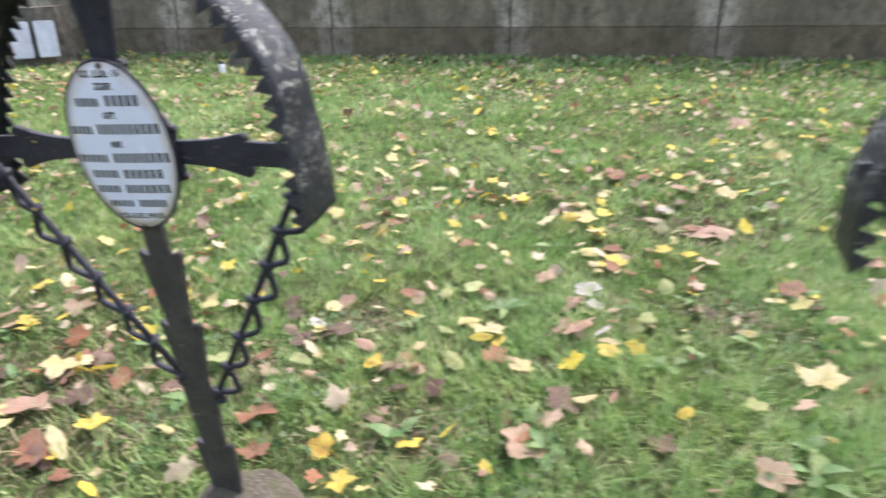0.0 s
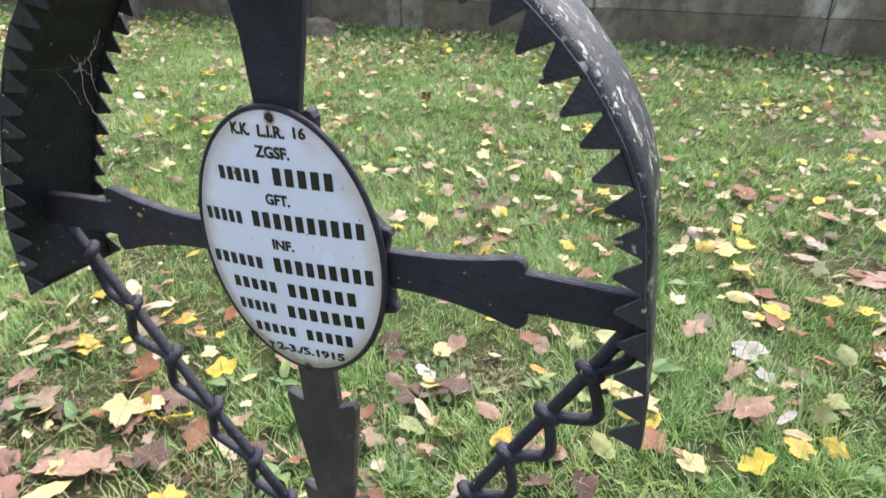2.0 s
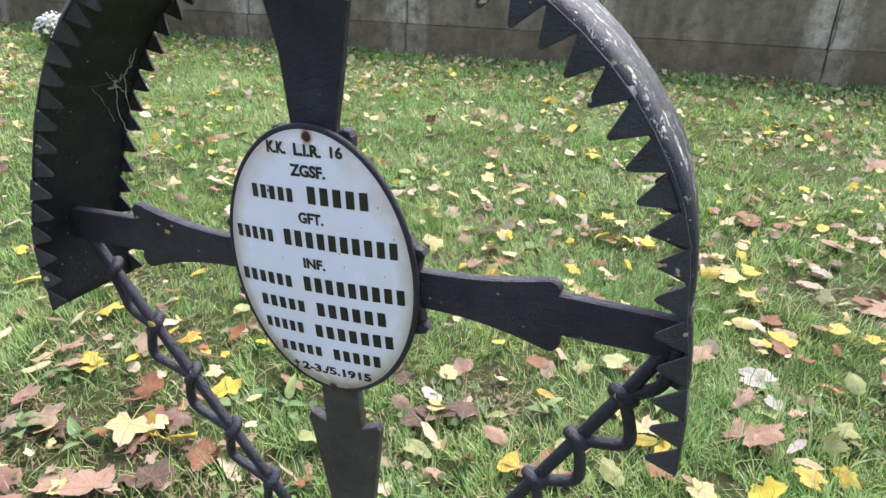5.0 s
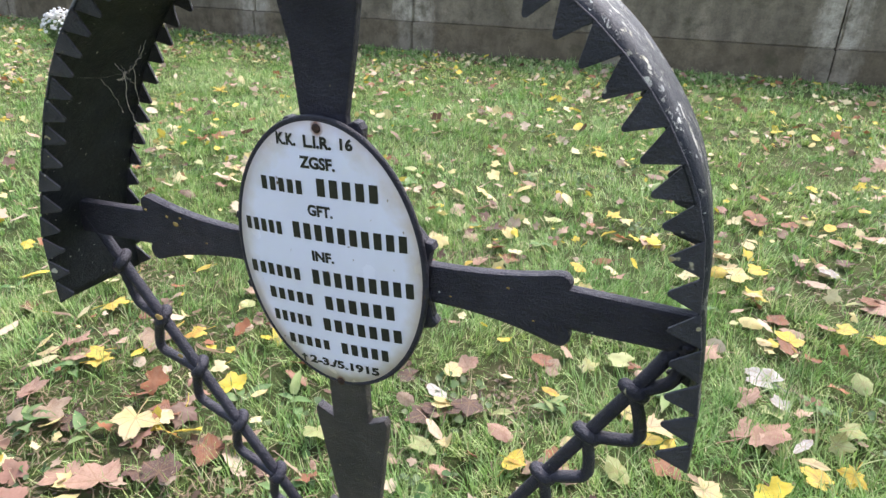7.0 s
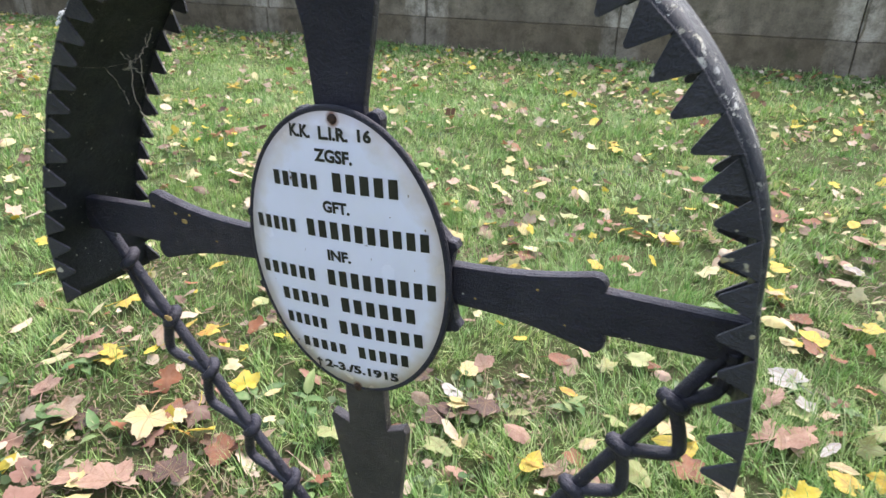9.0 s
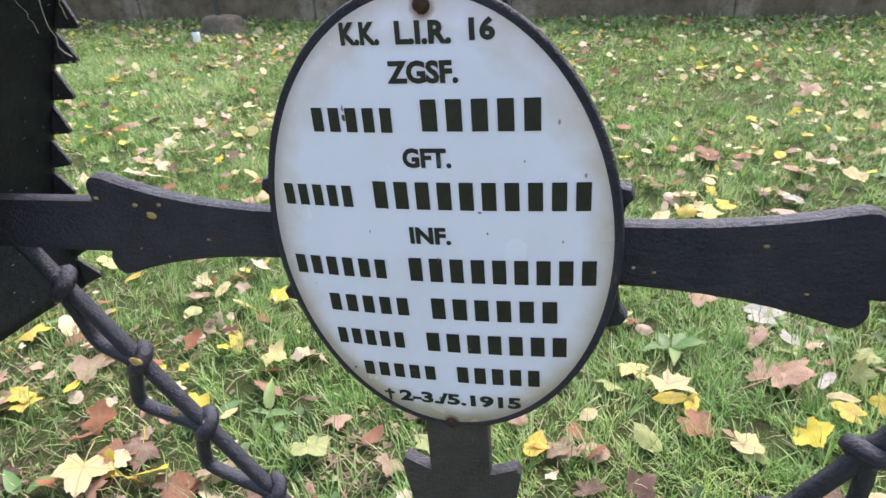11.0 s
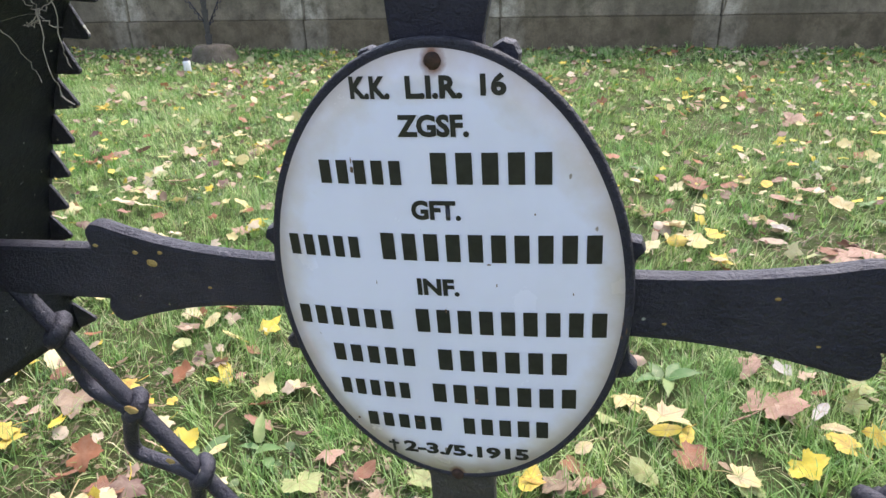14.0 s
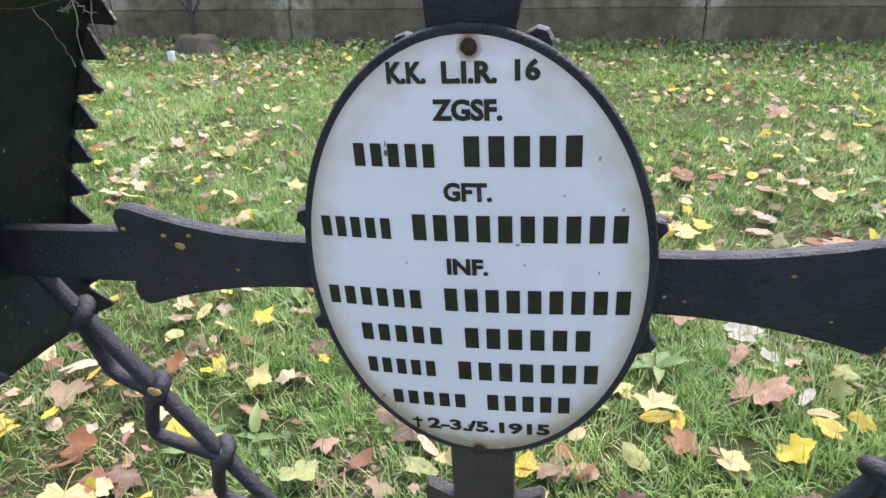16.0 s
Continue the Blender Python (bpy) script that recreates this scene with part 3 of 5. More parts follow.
def twisted_stay(name, knots, cross, side):
    """A straight bar with a thinner wire looped along it and bound at each turn."""
    (sx, sz), (ax, az), (bx, bz), count = knots
    y = (FACE + BACK) / 2
    start, a, b = Vector((sx, y, sz)), Vector((ax, y, az)), Vector((bx, y, bz))
    d = (b - a).normalized()
    out = Vector((-d.z, 0, d.x)) if side < 0 else Vector((d.z, 0, -d.x))
    if out.z > 0:
        out = -out
    stay = part(name, tube([start - d * 0.01, a, a.lerp(b, 0.5) + out * 0.0015, b + d * 0.035], 0.0062, 9), IRON, cross, smooth=True)
    marks = SPACING[side]

    def knot(k):
        if k < 0:
            return a - (b - a) * 0.15
        return a.lerp(b, marks[k]) if k <= count else b + (b - a) * 0.066

    pts = []
    rnd = random.Random(7 + side)
    for k in range(-1 if side > 0 else 0, count + 1):
        p = knot(k)
        q = knot(k + 1)
        size = (1.0 + rnd.uniform(-0.1, 0.12)) * (0.55 if k == -1 or k == count else 1.0)
        # the wire leaves each knot steeply, then runs back flat to the next one
        peak, high = (0.60, 0.0325) if side > 0 else ((0.62, 0.024) if k == 0 else (0.42, 0.043))
        shape = [(f, high * (min(f / peak, (0.97 - f) / (0.97 - peak)) ** 0.85)) for f in (0.0, 0.1, 0.2, 0.3, 0.4, 0.5, 0.6, 0.7, 0.8, 0.88, 0.95)]
        for f, h in shape:
            sway = 0.006 * math.sin(math.pi * f) - 0.004
            pts.append(p.lerp(q, f) + out * h * size + Vector((0, sway, 0)))
    # rounded by averaging neighbours on a finer line
    fine = []
    for p, q in zip(pts, pts[1:]):
        fine += [p, p.lerp(q, 0.5)]
    for _ in range(5):
        fine = [(fine[max(i - 1, 0)] + fine[i] * 2 + fine[min(i + 1, len(fine) - 1)]) / 4 for i in range(len(fine))]
    part("looped_wire", tube(fine, 0.0056, 8), IRON, stay, smooth=True)
    ref = Vector((0, 1, 0))
    for k in range(count + 1):
        c = knot(k)
        tilt = 0.5 * side
        ring = []
        u = (ref + d * tilt).normalized()
        w = (d.cross(ref)).normalized()
        for i in range(13):
            ang = 2 * math.pi * i / 12
            ring.append(c + 0.0080 * (math.cos(ang) * u + math.sin(ang) * w) + d * 0.004 * (i / 12 - 0.5))
        part("binding", tube(ring, 0.0062, 8), IRON, stay, smooth=True)
    return stay


def slant(z):
    """The lines of writing climb a little to the right, more so lower down."""
    return 0.02 - 0.25 * z


def write_line(text, x0, x1, z0, z1, plate):
    """Lettering between x0 and x1, on the domed enamel."""
    cu = bpy.data.curves.new("lettering", "FONT")
    cu.body, cu.size, cu.offset, cu.resolution_u = text, 1.0, 0.044, 3
    tmp = bpy.data.objects.new("lettering", cu)
    me = bpy.data.meshes.new_from_object(tmp)
    bpy.data.objects.remove(tmp)
    co = np.empty(len(me.vertices) * 3)
    me.vertices.foreach_get("co", co)
    co = co.reshape(-1, 3)
    lo, hi = co.min(0), co.max(0)
    x = x0 + (co[:, 0] - lo[0]) / (hi[0] - lo[0]) * (x1 - x0)
    z = z0 + (co[:, 1] - lo[1]) / (hi[1] - lo[1]) * (z1 - z0)
    me.vertices.foreach_set("co", np.array([on_plate(a, b + slant(z0) * (a - (x0 + x1) / 2)) for a, b in zip(x, z)]).ravel())
    me.update()
    me.materials.clear()
    me.materials.append(INK)
    ob = new("lettering", me)
    ob.parent = plate


def bar_word(letters, x0, x1, z0, z1, plate):
    """A name given only as plain upright bars of its size."""
    pitch = (x1 - x0) / letters
    for k in range(letters):
        a, b = x0 + pitch * (k + 0.17), x0 + pitch * (k + 0.80)
        bm = bmesh.new()
        bm.faces.new([bm.verts.new(on_plate(x, z + slant(z0) * (x - (x0 + x1) / 2))) for x, z in ((a, z0), (b, z0), (b, z1), (a, z1))])
        part("name_bar", bm, INK, plate)


PLATE_SEAT = Matrix.Translation((0.0023, 0, 0.0028)) @ Matrix.Rotation(radians(2.0), 4, "Y")
FROM_CROSS = PLATE_SEAT.inverted()


def on_plate(x, z, lift=0.0005):
    """A point named in the cross's axes, laid on the domed enamel."""
    p = FROM_CROSS @ Vector((x, 0, z))
    return (p.x, dome(p.x, p.z) - lift, p.z)


def dome(x, z):
    r2 = (x / PLATE_A) ** 2 + (z / PLATE_B) ** 2
    return -0.0015 - 0.0045 * (1 - min(1.2, r2))


CHIPS = ((-0.0385, 0.0755, 0.0012, 0.0022), (-0.0385, 0.0805, 0.0004, 0.0020), (0.0290, 0.0260, 0.0014, 0.0007), (-0.0590, -0.0890, 0.0010, 0.0012), (-0.0610, -0.0915, 0.0006, 0.0006), (0.0045, -0.0030, 0.0005, 0.0022),
         (0.0175, -0.0640, 0.0012, 0.0014), (0.0235, -0.0655, 0.0007, 0.0005), (0.0975, -0.0110, 0.0007, 0.0022), (0.0960, -0.0065, 0.0005, 0.0010), (0.0955, -0.0150, 0.0006, 0.0012), (0.0325, 0.0140, 0.0004, 0.0012),
         (0.0710, 0.0105, 0.0004, 0.0012), (-0.0330, 0.0120, 0.0003, 0.0014), (-0.0190, -0.0850, 0.0022, 0.0004), (0.0525, 0.0540, 0.0005, 0.0007))


def lichen_crust(x, y, z, r, parent, seed):
    """A flat crumbly patch of lichen on the iron."""
    bm = bmesh.new()
    bmesh.ops.create_icosphere(bm, subdivisions=2, radius=1.0)
    for v in bm.verts:
        k = 1 + 0.35 * noise.noise(v.co * 2.2 + Vector((seed, 0, 0)))
        v.co = Vector((x + v.co.x * r * k * 1.2, y + v.co.y * r * 0.28 * k, z + v.co.z * r * k * 0.8))
    part("lichen_crust", bm, LICHEN, parent, "ochre lichen crust", True)


def enamel_plate(cross):
    bm = bmesh.new()
    rings = []
    for k in range(1, 9):
        f = k / 8
        rings.append([bm.verts.new((PLATE_A * f * math.cos(t), dome(PLATE_A * f * math.cos(t), PLATE_B * f * math.sin(t)), PLATE_B * f * math.sin(t))) for t in (2 * math.pi * i / 96 for i in range(96))])
    mid = bm.verts.new((0, dome(0, 0), 0))
    for i in range(96):
        bm.faces.new((mid, rings[0][i], rings[0][(i + 1) % 96]))
    for a, b in zip(rings, rings[1:]):
        for i in range(96):
            bm.faces.new((a[i], b[i], b[(i + 1) % 96], a[(i + 1) % 96]))
    back = [bm.verts.new((v.co.x, 0.004, v.co.z)) for v in rings[-1]]
    for i in range(96):
        bm.faces.new((rings[-1][i], back[i], back[(i + 1) % 96], rings[-1][(i + 1) % 96]))
    bm.faces.new(back)
    bmesh.ops.recalc_face_normals(bm, faces=bm.faces)
    plate = part("name_plate", bm, ENAMEL, cross, "oval white enamel plate, black-lettered, with rust-stained screws", True)
    plate.matrix_local = PLATE_SEAT
    rim = [((PLATE_A + 0.0005) * math.cos(t), 0.0008, (PLATE_B + 0.0005) * math.sin(t)) for t in (2 * math.pi * i / 120 for i in range(121))]
    part("rim", tube(rim, 0.0031, 8, caps=False), IRON, plate, "black iron rim", True)
    for sx, sz in ((0.0005, 0.1243), (0.0034, -0.131)):
        bm = bmesh.new()
        bmesh.ops.create_uvsphere(bm, u_segments=14, v_segments=8, radius=0.0041)
        for v in bm.verts:
            v.co = Vector((v.co.x + sx, dome(sx, sz) - 0.0003 + v.co.y * 0.55 + (0.0011 if abs(v.co.x - v.co.z) < 0.0011 and v.co.y < 0 else 0), v.co.z + sz))
        part("screw", bm, RUST, plate, "rusty slotted screw", True)
    write_line("K.K.", -0.0343, -0.0145, 0.1103, 0.1209, plate)
    write_line("L.I.R.", -0.0066, 0.0202, 0.1101, 0.1207, plate)
    write_line("16", 0.0285, 0.0404, 0.1110, 0.1212, plate)
    write_line("ZGSF.", -0.0126, 0.0224, 0.0922, 0.1030, plate)
    bar_word(5, -0.0579, -0.0110, 0.0681, 0.0805, plate)
    bar_word(5, 0.0005, 0.0630, 0.0690, 0.0848, plate)
    write_line("GFT.", -0.0093, 0.0161, 0.0498, 0.0604, plate)
    bar_word(5, -0.0830, -0.0388, 0.0259, 0.0383, plate)
    bar_word(10, -0.0296, 0.0867, 0.0271, 0.0425, plate)
    write_line("INF.", -0.0102, 0.0127, 0.0060, 0.0163, plate)
    bar_word(6, -0.0857, -0.0251, -0.0188, -0.0064, plate)
    bar_word(9, -0.0149, 0.0904, -0.0169, -0.0019, plate)
    bar_word(5, -0.0684, -0.0146, -0.0436, -0.0314, plate)
    bar_word(6, -0.0047, 0.0706, -0.0424, -0.0280, plate)
    bar_word(5, -0.0676, -0.0207, -0.0687, -0.0569, plate)
    bar_word(7, -0.0101, 0.0757, -0.0665, -0.0527, plate)
    bar_word(5, -0.0541, -0.0035, -0.0924, -0.0814, plate)
    bar_word(5, 0.0066, 0.0600, -0.0903, -0.0777, plate)
    write_line("2-3./5.1915", -0.0317, 0.0464, -0.1114, -0.1016, plate)
    bm = bmesh.new()
    for x0, x1, z0, z1 in ((-0.0394, -0.0376, -0.1140, -0.1040), (-0.0419, -0.0351, -0.1078, -0.1060)):
        bm.faces.new([bm.verts.new(on_plate(x, z, 0.0006)) for x, z in ((x0, z0), (x1, z0), (x1, z1), (x0, z1))])
    part("dagger_sign", bm, INK, plate)
    # chips in the enamel
    rnd = random.Random(14)
    for x, z, w, h in CHIPS:
        bm = bmesh.new()
        bm.faces.new([bm.verts.new(on_plate(x + w * rnd.uniform(0.6, 1.1) * math.cos(t), z + h * rnd.uniform(0.6, 1.1) * math.sin(t), 0.0007)) for t in (2 * math.pi * k / 9 for k in range(9))])
        part("chip", bm, CHIP, plate)
    return plate


def iron_cross(m, with_plate, label):
    cross = tagged(new("iron_cross"), label, "grave cross", "iron crosses of the cemetery")
    cross.matrix_world = m
    part("post", slab(post_outline(), FACE, BACK - 0.003), POST_IRON, cross, "grey-black barbed iron post")
    part("head", slab(head_outline(), FACE + 0.0015, BACK - 0.003), IRON, cross)
    left_arm = part("arm", slab(arm_outline(-1), FACE + 0.001, BACK - 0.001, 0.0035), IRON, cross)
    right_arm = part("arm", slab(arm_outline(1), FACE + 0.001, BACK - 0.001, 0.0035), IRON, cross)
    part("boss", slab(boss_outline(), FACE - 0.003, FACE + 0.008, 0.0025), IRON, cross)
    # the curved roof band with its edge rounded over
    bm = bmesh.new()
    section = ((FRONT_EDGE - 0.0002, -0.0022), (FRONT_EDGE + 0.0008, 0.0012), (FRONT_EDGE + 0.0035, 0.0048), (FRONT_EDGE + 0.0075, 0.0068), (FRONT_EDGE + 0.0135, 0.0076), (0.018, 0.0074), (REAR_EDGE - 0.006, 0.0052), (REAR_EDGE - 0.001, 0.0025), (REAR_EDGE, -0.001),
               (REAR_EDGE - 0.004, -0.0012), (0.018, 0.0032), (FRONT_EDGE + 0.010, 0.0030), (FRONT_EDGE + 0.004, -0.0012))
    rows = []
    steps = TEETH * 3
    for i in range(steps + 1):
        s = i / steps
        x, z = arch_point(s)
        x0, z0 = arch_point(max(0, s - 0.002))
        x1, z1 = arch_point(min(1, s + 0.002))
        t = Vector((x1 - x0, z1 - z0)).normalized()
        nx, nz = -t.y, t.x
        wob = 0.0012 * noise.noise(Vector((s * 14, 3, 0)))
        full = 0.4 + 0.6 * min(1.0, max(0.0, z / 0.13))
        rows.append([bm.verts.new((x + nx * (h * full + wob - taper(y, x)), y, z + nz * (h * full + wob - taper(y, x)))) for y, h in section])
    k = len(section)
    for a, b in zip(rows, rows[1:]):
        for j in range(k):
            bm.faces.new((a[j], a[(j + 1) % k], b[(j + 1) % k], b[j]))
    bm.faces.new(rows[0])
    bm.faces.new(rows[-1][::-1])
    bmesh.ops.recalc_face_normals(bm, faces=bm.faces)
    band = part("roof_band", bm, BAND, cross, "curved sheet-iron band, toothed on both edges and spotted with lichen", True)
    rnd = random.Random(2)
    for i in range(TEETH):
        (x0, z0), (x1, z1) = arch_point(i / TEETH), arch_point((i + 1) / TEETH)
        t = Vector((x1 - x0, 0, z1 - z0)).normalized()
        left = i < TEETH / 2
        # the point of each tooth lies about level with its lower root
        inward = Vector((t.z, 0, -t.x))
        mid = Vector(((x0 + x1) / 2, 0, (z0 + z1) / 2))
        for y in (FRONT_EDGE + 0.0006, REAR_EDGE - 0.001):
            seat = mid + inward * taper(y, mid.x)
            ob = new("tooth", TOOTH)
            ob.parent = band
            lean = rnd.uniform(-0.09, 0.09) - (0.3 if left and y < 0 else 0.0)
            up = (-inward + Vector((0, lean, 0))).normalized()
            along = t if not left or y < 0 else -t
            yy = up.cross(along).normalized()
            ob.matrix_local = Matrix(((along.x, yy.x, up.x, seat.x), (along.y, yy.y, up.y, y + 0.001 * rnd.uniform(-1, 1)), (along.z, yy.z, up.z, seat.z), (0, 0, 0, 1))) @ Matrix.Diagonal((1, 1, rnd.uniform(0.93, 1.08) * ((0.83 if y < 0 else 0.7) if left else (0.84 if mid.z < 0.1 else 1.0)), 1))
    left_stay = twisted_stay("twisted_stay", L_KNOTS, cross, -1)
    twisted_stay("twisted_stay", R_KNOTS, cross, 1)
    if with_plate:
        enamel_plate(cross)
        for x, z, r in ((-0.187, 0.0074, 0.0032), (-0.197, 0.0142, 0.0018), (-0.179, 0.0150, 0.0015), (-0.150, -0.008, 0.0012), (-0.225, 0.018, 0.0016)):
            lichen_crust(x, FACE + 0.001, z, r, left_arm, x * 90)
        for x, z, r in ((0.1167, -0.0126, 0.0010), (0.168, 0.0062, 0.0013), (0.190, -0.020, 0.0010)):
            lichen_crust(x, FACE + 0.001, z, r, right_arm, x * 90)
        lichen_crust(-0.2400, 0.003, -0.1125, 0.0048, left_stay, 3.1)
        lichen_crust(-0.2275, 0.0085, -0.1660, 0.0034, left_stay, 5.7)
    return cross


iron_cross(TILT_OF_CROSS, True, "black wrought-iron grave cross with toothed round band and enamel plate")
iron_cross(TILT_OF_CROSS @ pose(1.313, 0.03, 0.012, 0, -4, 4), False, "matching black wrought-iron grave cross with toothed round band")
iron_cross(pose(-5.9, 7.1, 0.92, 0, 0, 12), False, "distant dark wrought-iron grave cross standing before the concrete wall")
iron_cross(pose(-12.1, 5.6, 0.92, 0, 0, 15), False, "distant dark wrought-iron grave cross standing before the concrete wall")


def footing(x, y, z, r, seed, h, label="rounded grey field stone footing an iron cross, half sunk in grass"):
    ob = place("footing_stone", boulder(r, r * 0.9, h, seed, 0.7), STONE, True)
    ob.location = (x, y, z)
    return tagged(ob, label, "stone", "footing stones")


footing(-0.675, 0.93, -0.02, 0.15, 1.3, 0.33)
footing(0.68, 1.07, -0.02, 0.2, 5.1, 0.34)
footing(-5.9, 7.12, -0.02, 0.33, 2.2, 0.31)
footing(-12.1, 5.62, -0.02, 0.3, 8.2, 0.26)
footing(-2.39, 0.81, -0.03, 0.20, 3.4, 0.13, "low rounded brown-grey field stone lying in the grass")


# ---- memorial, candles, flowers ----
def memorial():
    root = tagged(new("stump_memorial"), "grey cement tree-stump grave marker with two white plaques", "gravestone")
    root.matrix_world = pose(-9.05, 6.50, 0, 0, 0, 46)
    bm = bmesh.new()
    bmesh.ops.create_cone(bm, cap_ends=True, segments=28, radius1=0.46, radius2=0.36, depth=0.80, matrix=pose(0, 0, 0.38))
    bmesh.ops.subdivide_edges(bm, edges=[e for e in bm.edges if abs(e.verts[0].co.z - e.verts[1].co.z) > 0.3], cuts=6)
    for v in bm.verts:
        a = math.atan2(v.co.y, v.co.x)
        k = 1 + 0.06 * math.sin(a * 9 + v.co.z * 2) + 0.08 * noise.noise(v.co * 5)
        v.co.x, v.co.y = v.co.x * k, v.co.y * k * 0.8
    part("stump", bm, BARK, root, "rough grey-brown cement bark")
    for sx in (-1, 1):
        bm = bmesh.new()
        bmesh.ops.create_cube(bm, size=1.0, matrix=Matrix.LocRotScale((sx * 0.155, -0.41, 0.38), Euler((radians(-14), 0, 0)), (0.25, 0.04, 0.48)))
        bmesh.ops.bevel(bm, geom=list(bm.edges), offset=0.01, segments=2, affect="EDGES")
        part("plaque", bm, MARBLE, root, "white marble plaque")


memorial()


def grave_candle(x, y, h):
    root = tagged(new("grave_candle"), "white glass grave candle with a dark lid standing in grass", "candle", "grave candles")
    root.location = (x, y, 0)
    bm = bmesh.new()
    prof = ((0.0, 0.0), (0.036, 0.0), (0.04, 0.015), (0.042, 0.3 * h), (0.037, 0.5 * h), (0.042, 0.72 * h), (0.034, 0.8 * h), (0.0, 0.8 * h))
    rings = [[bm.verts.new((max(r, 0.0005) * math.cos(a), max(r, 0.0005) * math.sin(a), z)) for a in (2 * math.pi * i / 16 for i in range(16))] for r, z in prof]
    for a, b in zip(rings, rings[1:]):
        for i in range(16):
            bm.faces.new((a[i], a[(i + 1) % 16], b[(i + 1) % 16], b[i]))
    part("glass", bm, GLASSY, root, smooth=True)
    bm = bmesh.new()
    bmesh.ops.create_cone(bm, cap_ends=True, segments=16, radius1=0.038, radius2=0.02, depth=0.2 * h, matrix=pose(0, 0, 0.9 * h + 0.001))
    bmesh.ops.bevel(bm, geom=list(bm.edges), offset=0.003, segments=2, affect="EDGES")
    part("lid", bm, LID, root, "dark tin lid")


grave_candle(-5.68, 6.40, 0.17)
grave_candle(-11.95, 5.12, 0.17)


def bloom_mesh(mat, seed):
    """One small domed flower head of short petals, a unit across its radius."""
    rnd = random.Random(seed)
    bm = bmesh.new()
    hub = bm.verts.new((0, 0, 0.38))
    n = 10
    inner = [bm.verts.new((0.55 * math.cos(math.pi * k / n), 0.55 * math.sin(math.pi * k / n), 0.3 + rnd.uniform(-0.06, 0.06))) for k in range(2 * n)]
    outer = []
    for k in range(2 * n):
        r = 1.0 if k % 2 == 0 else 0.74
        outer.append(bm.verts.new((r * math.cos(math.pi * k / n), r * math.sin(math.pi * k / n), -0.25 + rnd.uniform(-0.12, 0.12))))
    for k in range(2 * n):
        j = (k + 1) % (2 * n)
        bm.faces.new((hub, inner[k], inner[j]))
        bm.faces.new((inner[k], outer[k], outer[j], inner[j]))
    me = bpy.data.meshes.new("bloom")
    bm.to_mesh(me)
    bm.free()
    me.materials.append(mat)
    return me


def flower_bunch(name, x, y, rx, ry, rz, base, size, count, mat, label, seed):
    root = tagged(new(name), label, "flowers")
    root.location = (x, y, 0)
    rnd = random.Random(seed)
    shapes = [bloom_mesh(mat, seed + k) for k in range(4)]
    for _ in range(count):
        a, e = rnd.uniform(0, 2 * math.pi), math.sqrt(rnd.random())
        px, py = rx * e * math.cos(a), ry * e * math.sin(a)
        pz = base + rz * math.sqrt(max(0, 1 - e * e)) * rnd.uniform(0.75, 1.0)
        axis = Vector((px / rx * 0.8 + rnd.uniform(-0.3, 0.3), py / ry * 0.8 + rnd.uniform(-0.3, 0.3), 1)).normalized()
        ob = new("bloom", rnd.choice(shapes))
        ob.parent = root
        s = size * rnd.uniform(0.7, 1.25)
        ob.matrix_local = Matrix.LocRotScale((px, py, pz), axis.to_track_quat("Z", "Y"), (s, s, s))
    bm = bmesh.new()
    for _ in range(count):
        a, e = rnd.uniform(0, 2 * math.pi), math.sqrt(rnd.random())
        p = Vector((rx * e * math.cos(a), ry * e * math.sin(a), base + 0.6 * rz * rnd.random()))
        foot = Vector((p.x * 0.4, p.y * 0.4, -0.01))
        tube([foot, foot.lerp(p, 0.5) + Vector((0, 0, 0.01)), p], 0.002, 4, bm)
        for _ in range(3):
            c = foot.lerp(p, rnd.uniform(0.4, 1))
            d = Vector((rnd.uniform(-1, 1), rnd.uniform(-1, 1), rnd.uniform(0, 0.8))).normalized() * size * 1.6
            w = d.cross(Vector((0, 0, 1))).normalized() * size * 0.45
            bm.faces.new([bm.verts.new(v) for v in (c, c + d * 0.5 + w, c + d, c + d * 0.5 - w)])
    part("foliage", bm, WEED, root)


flower_bunch("pink_flowers", -1.74, 0.74, 0.17, 0.11, 0.06, 0.025, 0.017, 130, PETAL_PINK, "bunch of coral, pink and lilac blooms lying in grass", 11)
flower_bunch("white_flowers", -9.0, 5.62, 0.27, 0.22, 0.33, 0.14, 0.027, 150, PETAL_WHITE, "bushy white chrysanthemums standing before a stump memorial", 12)


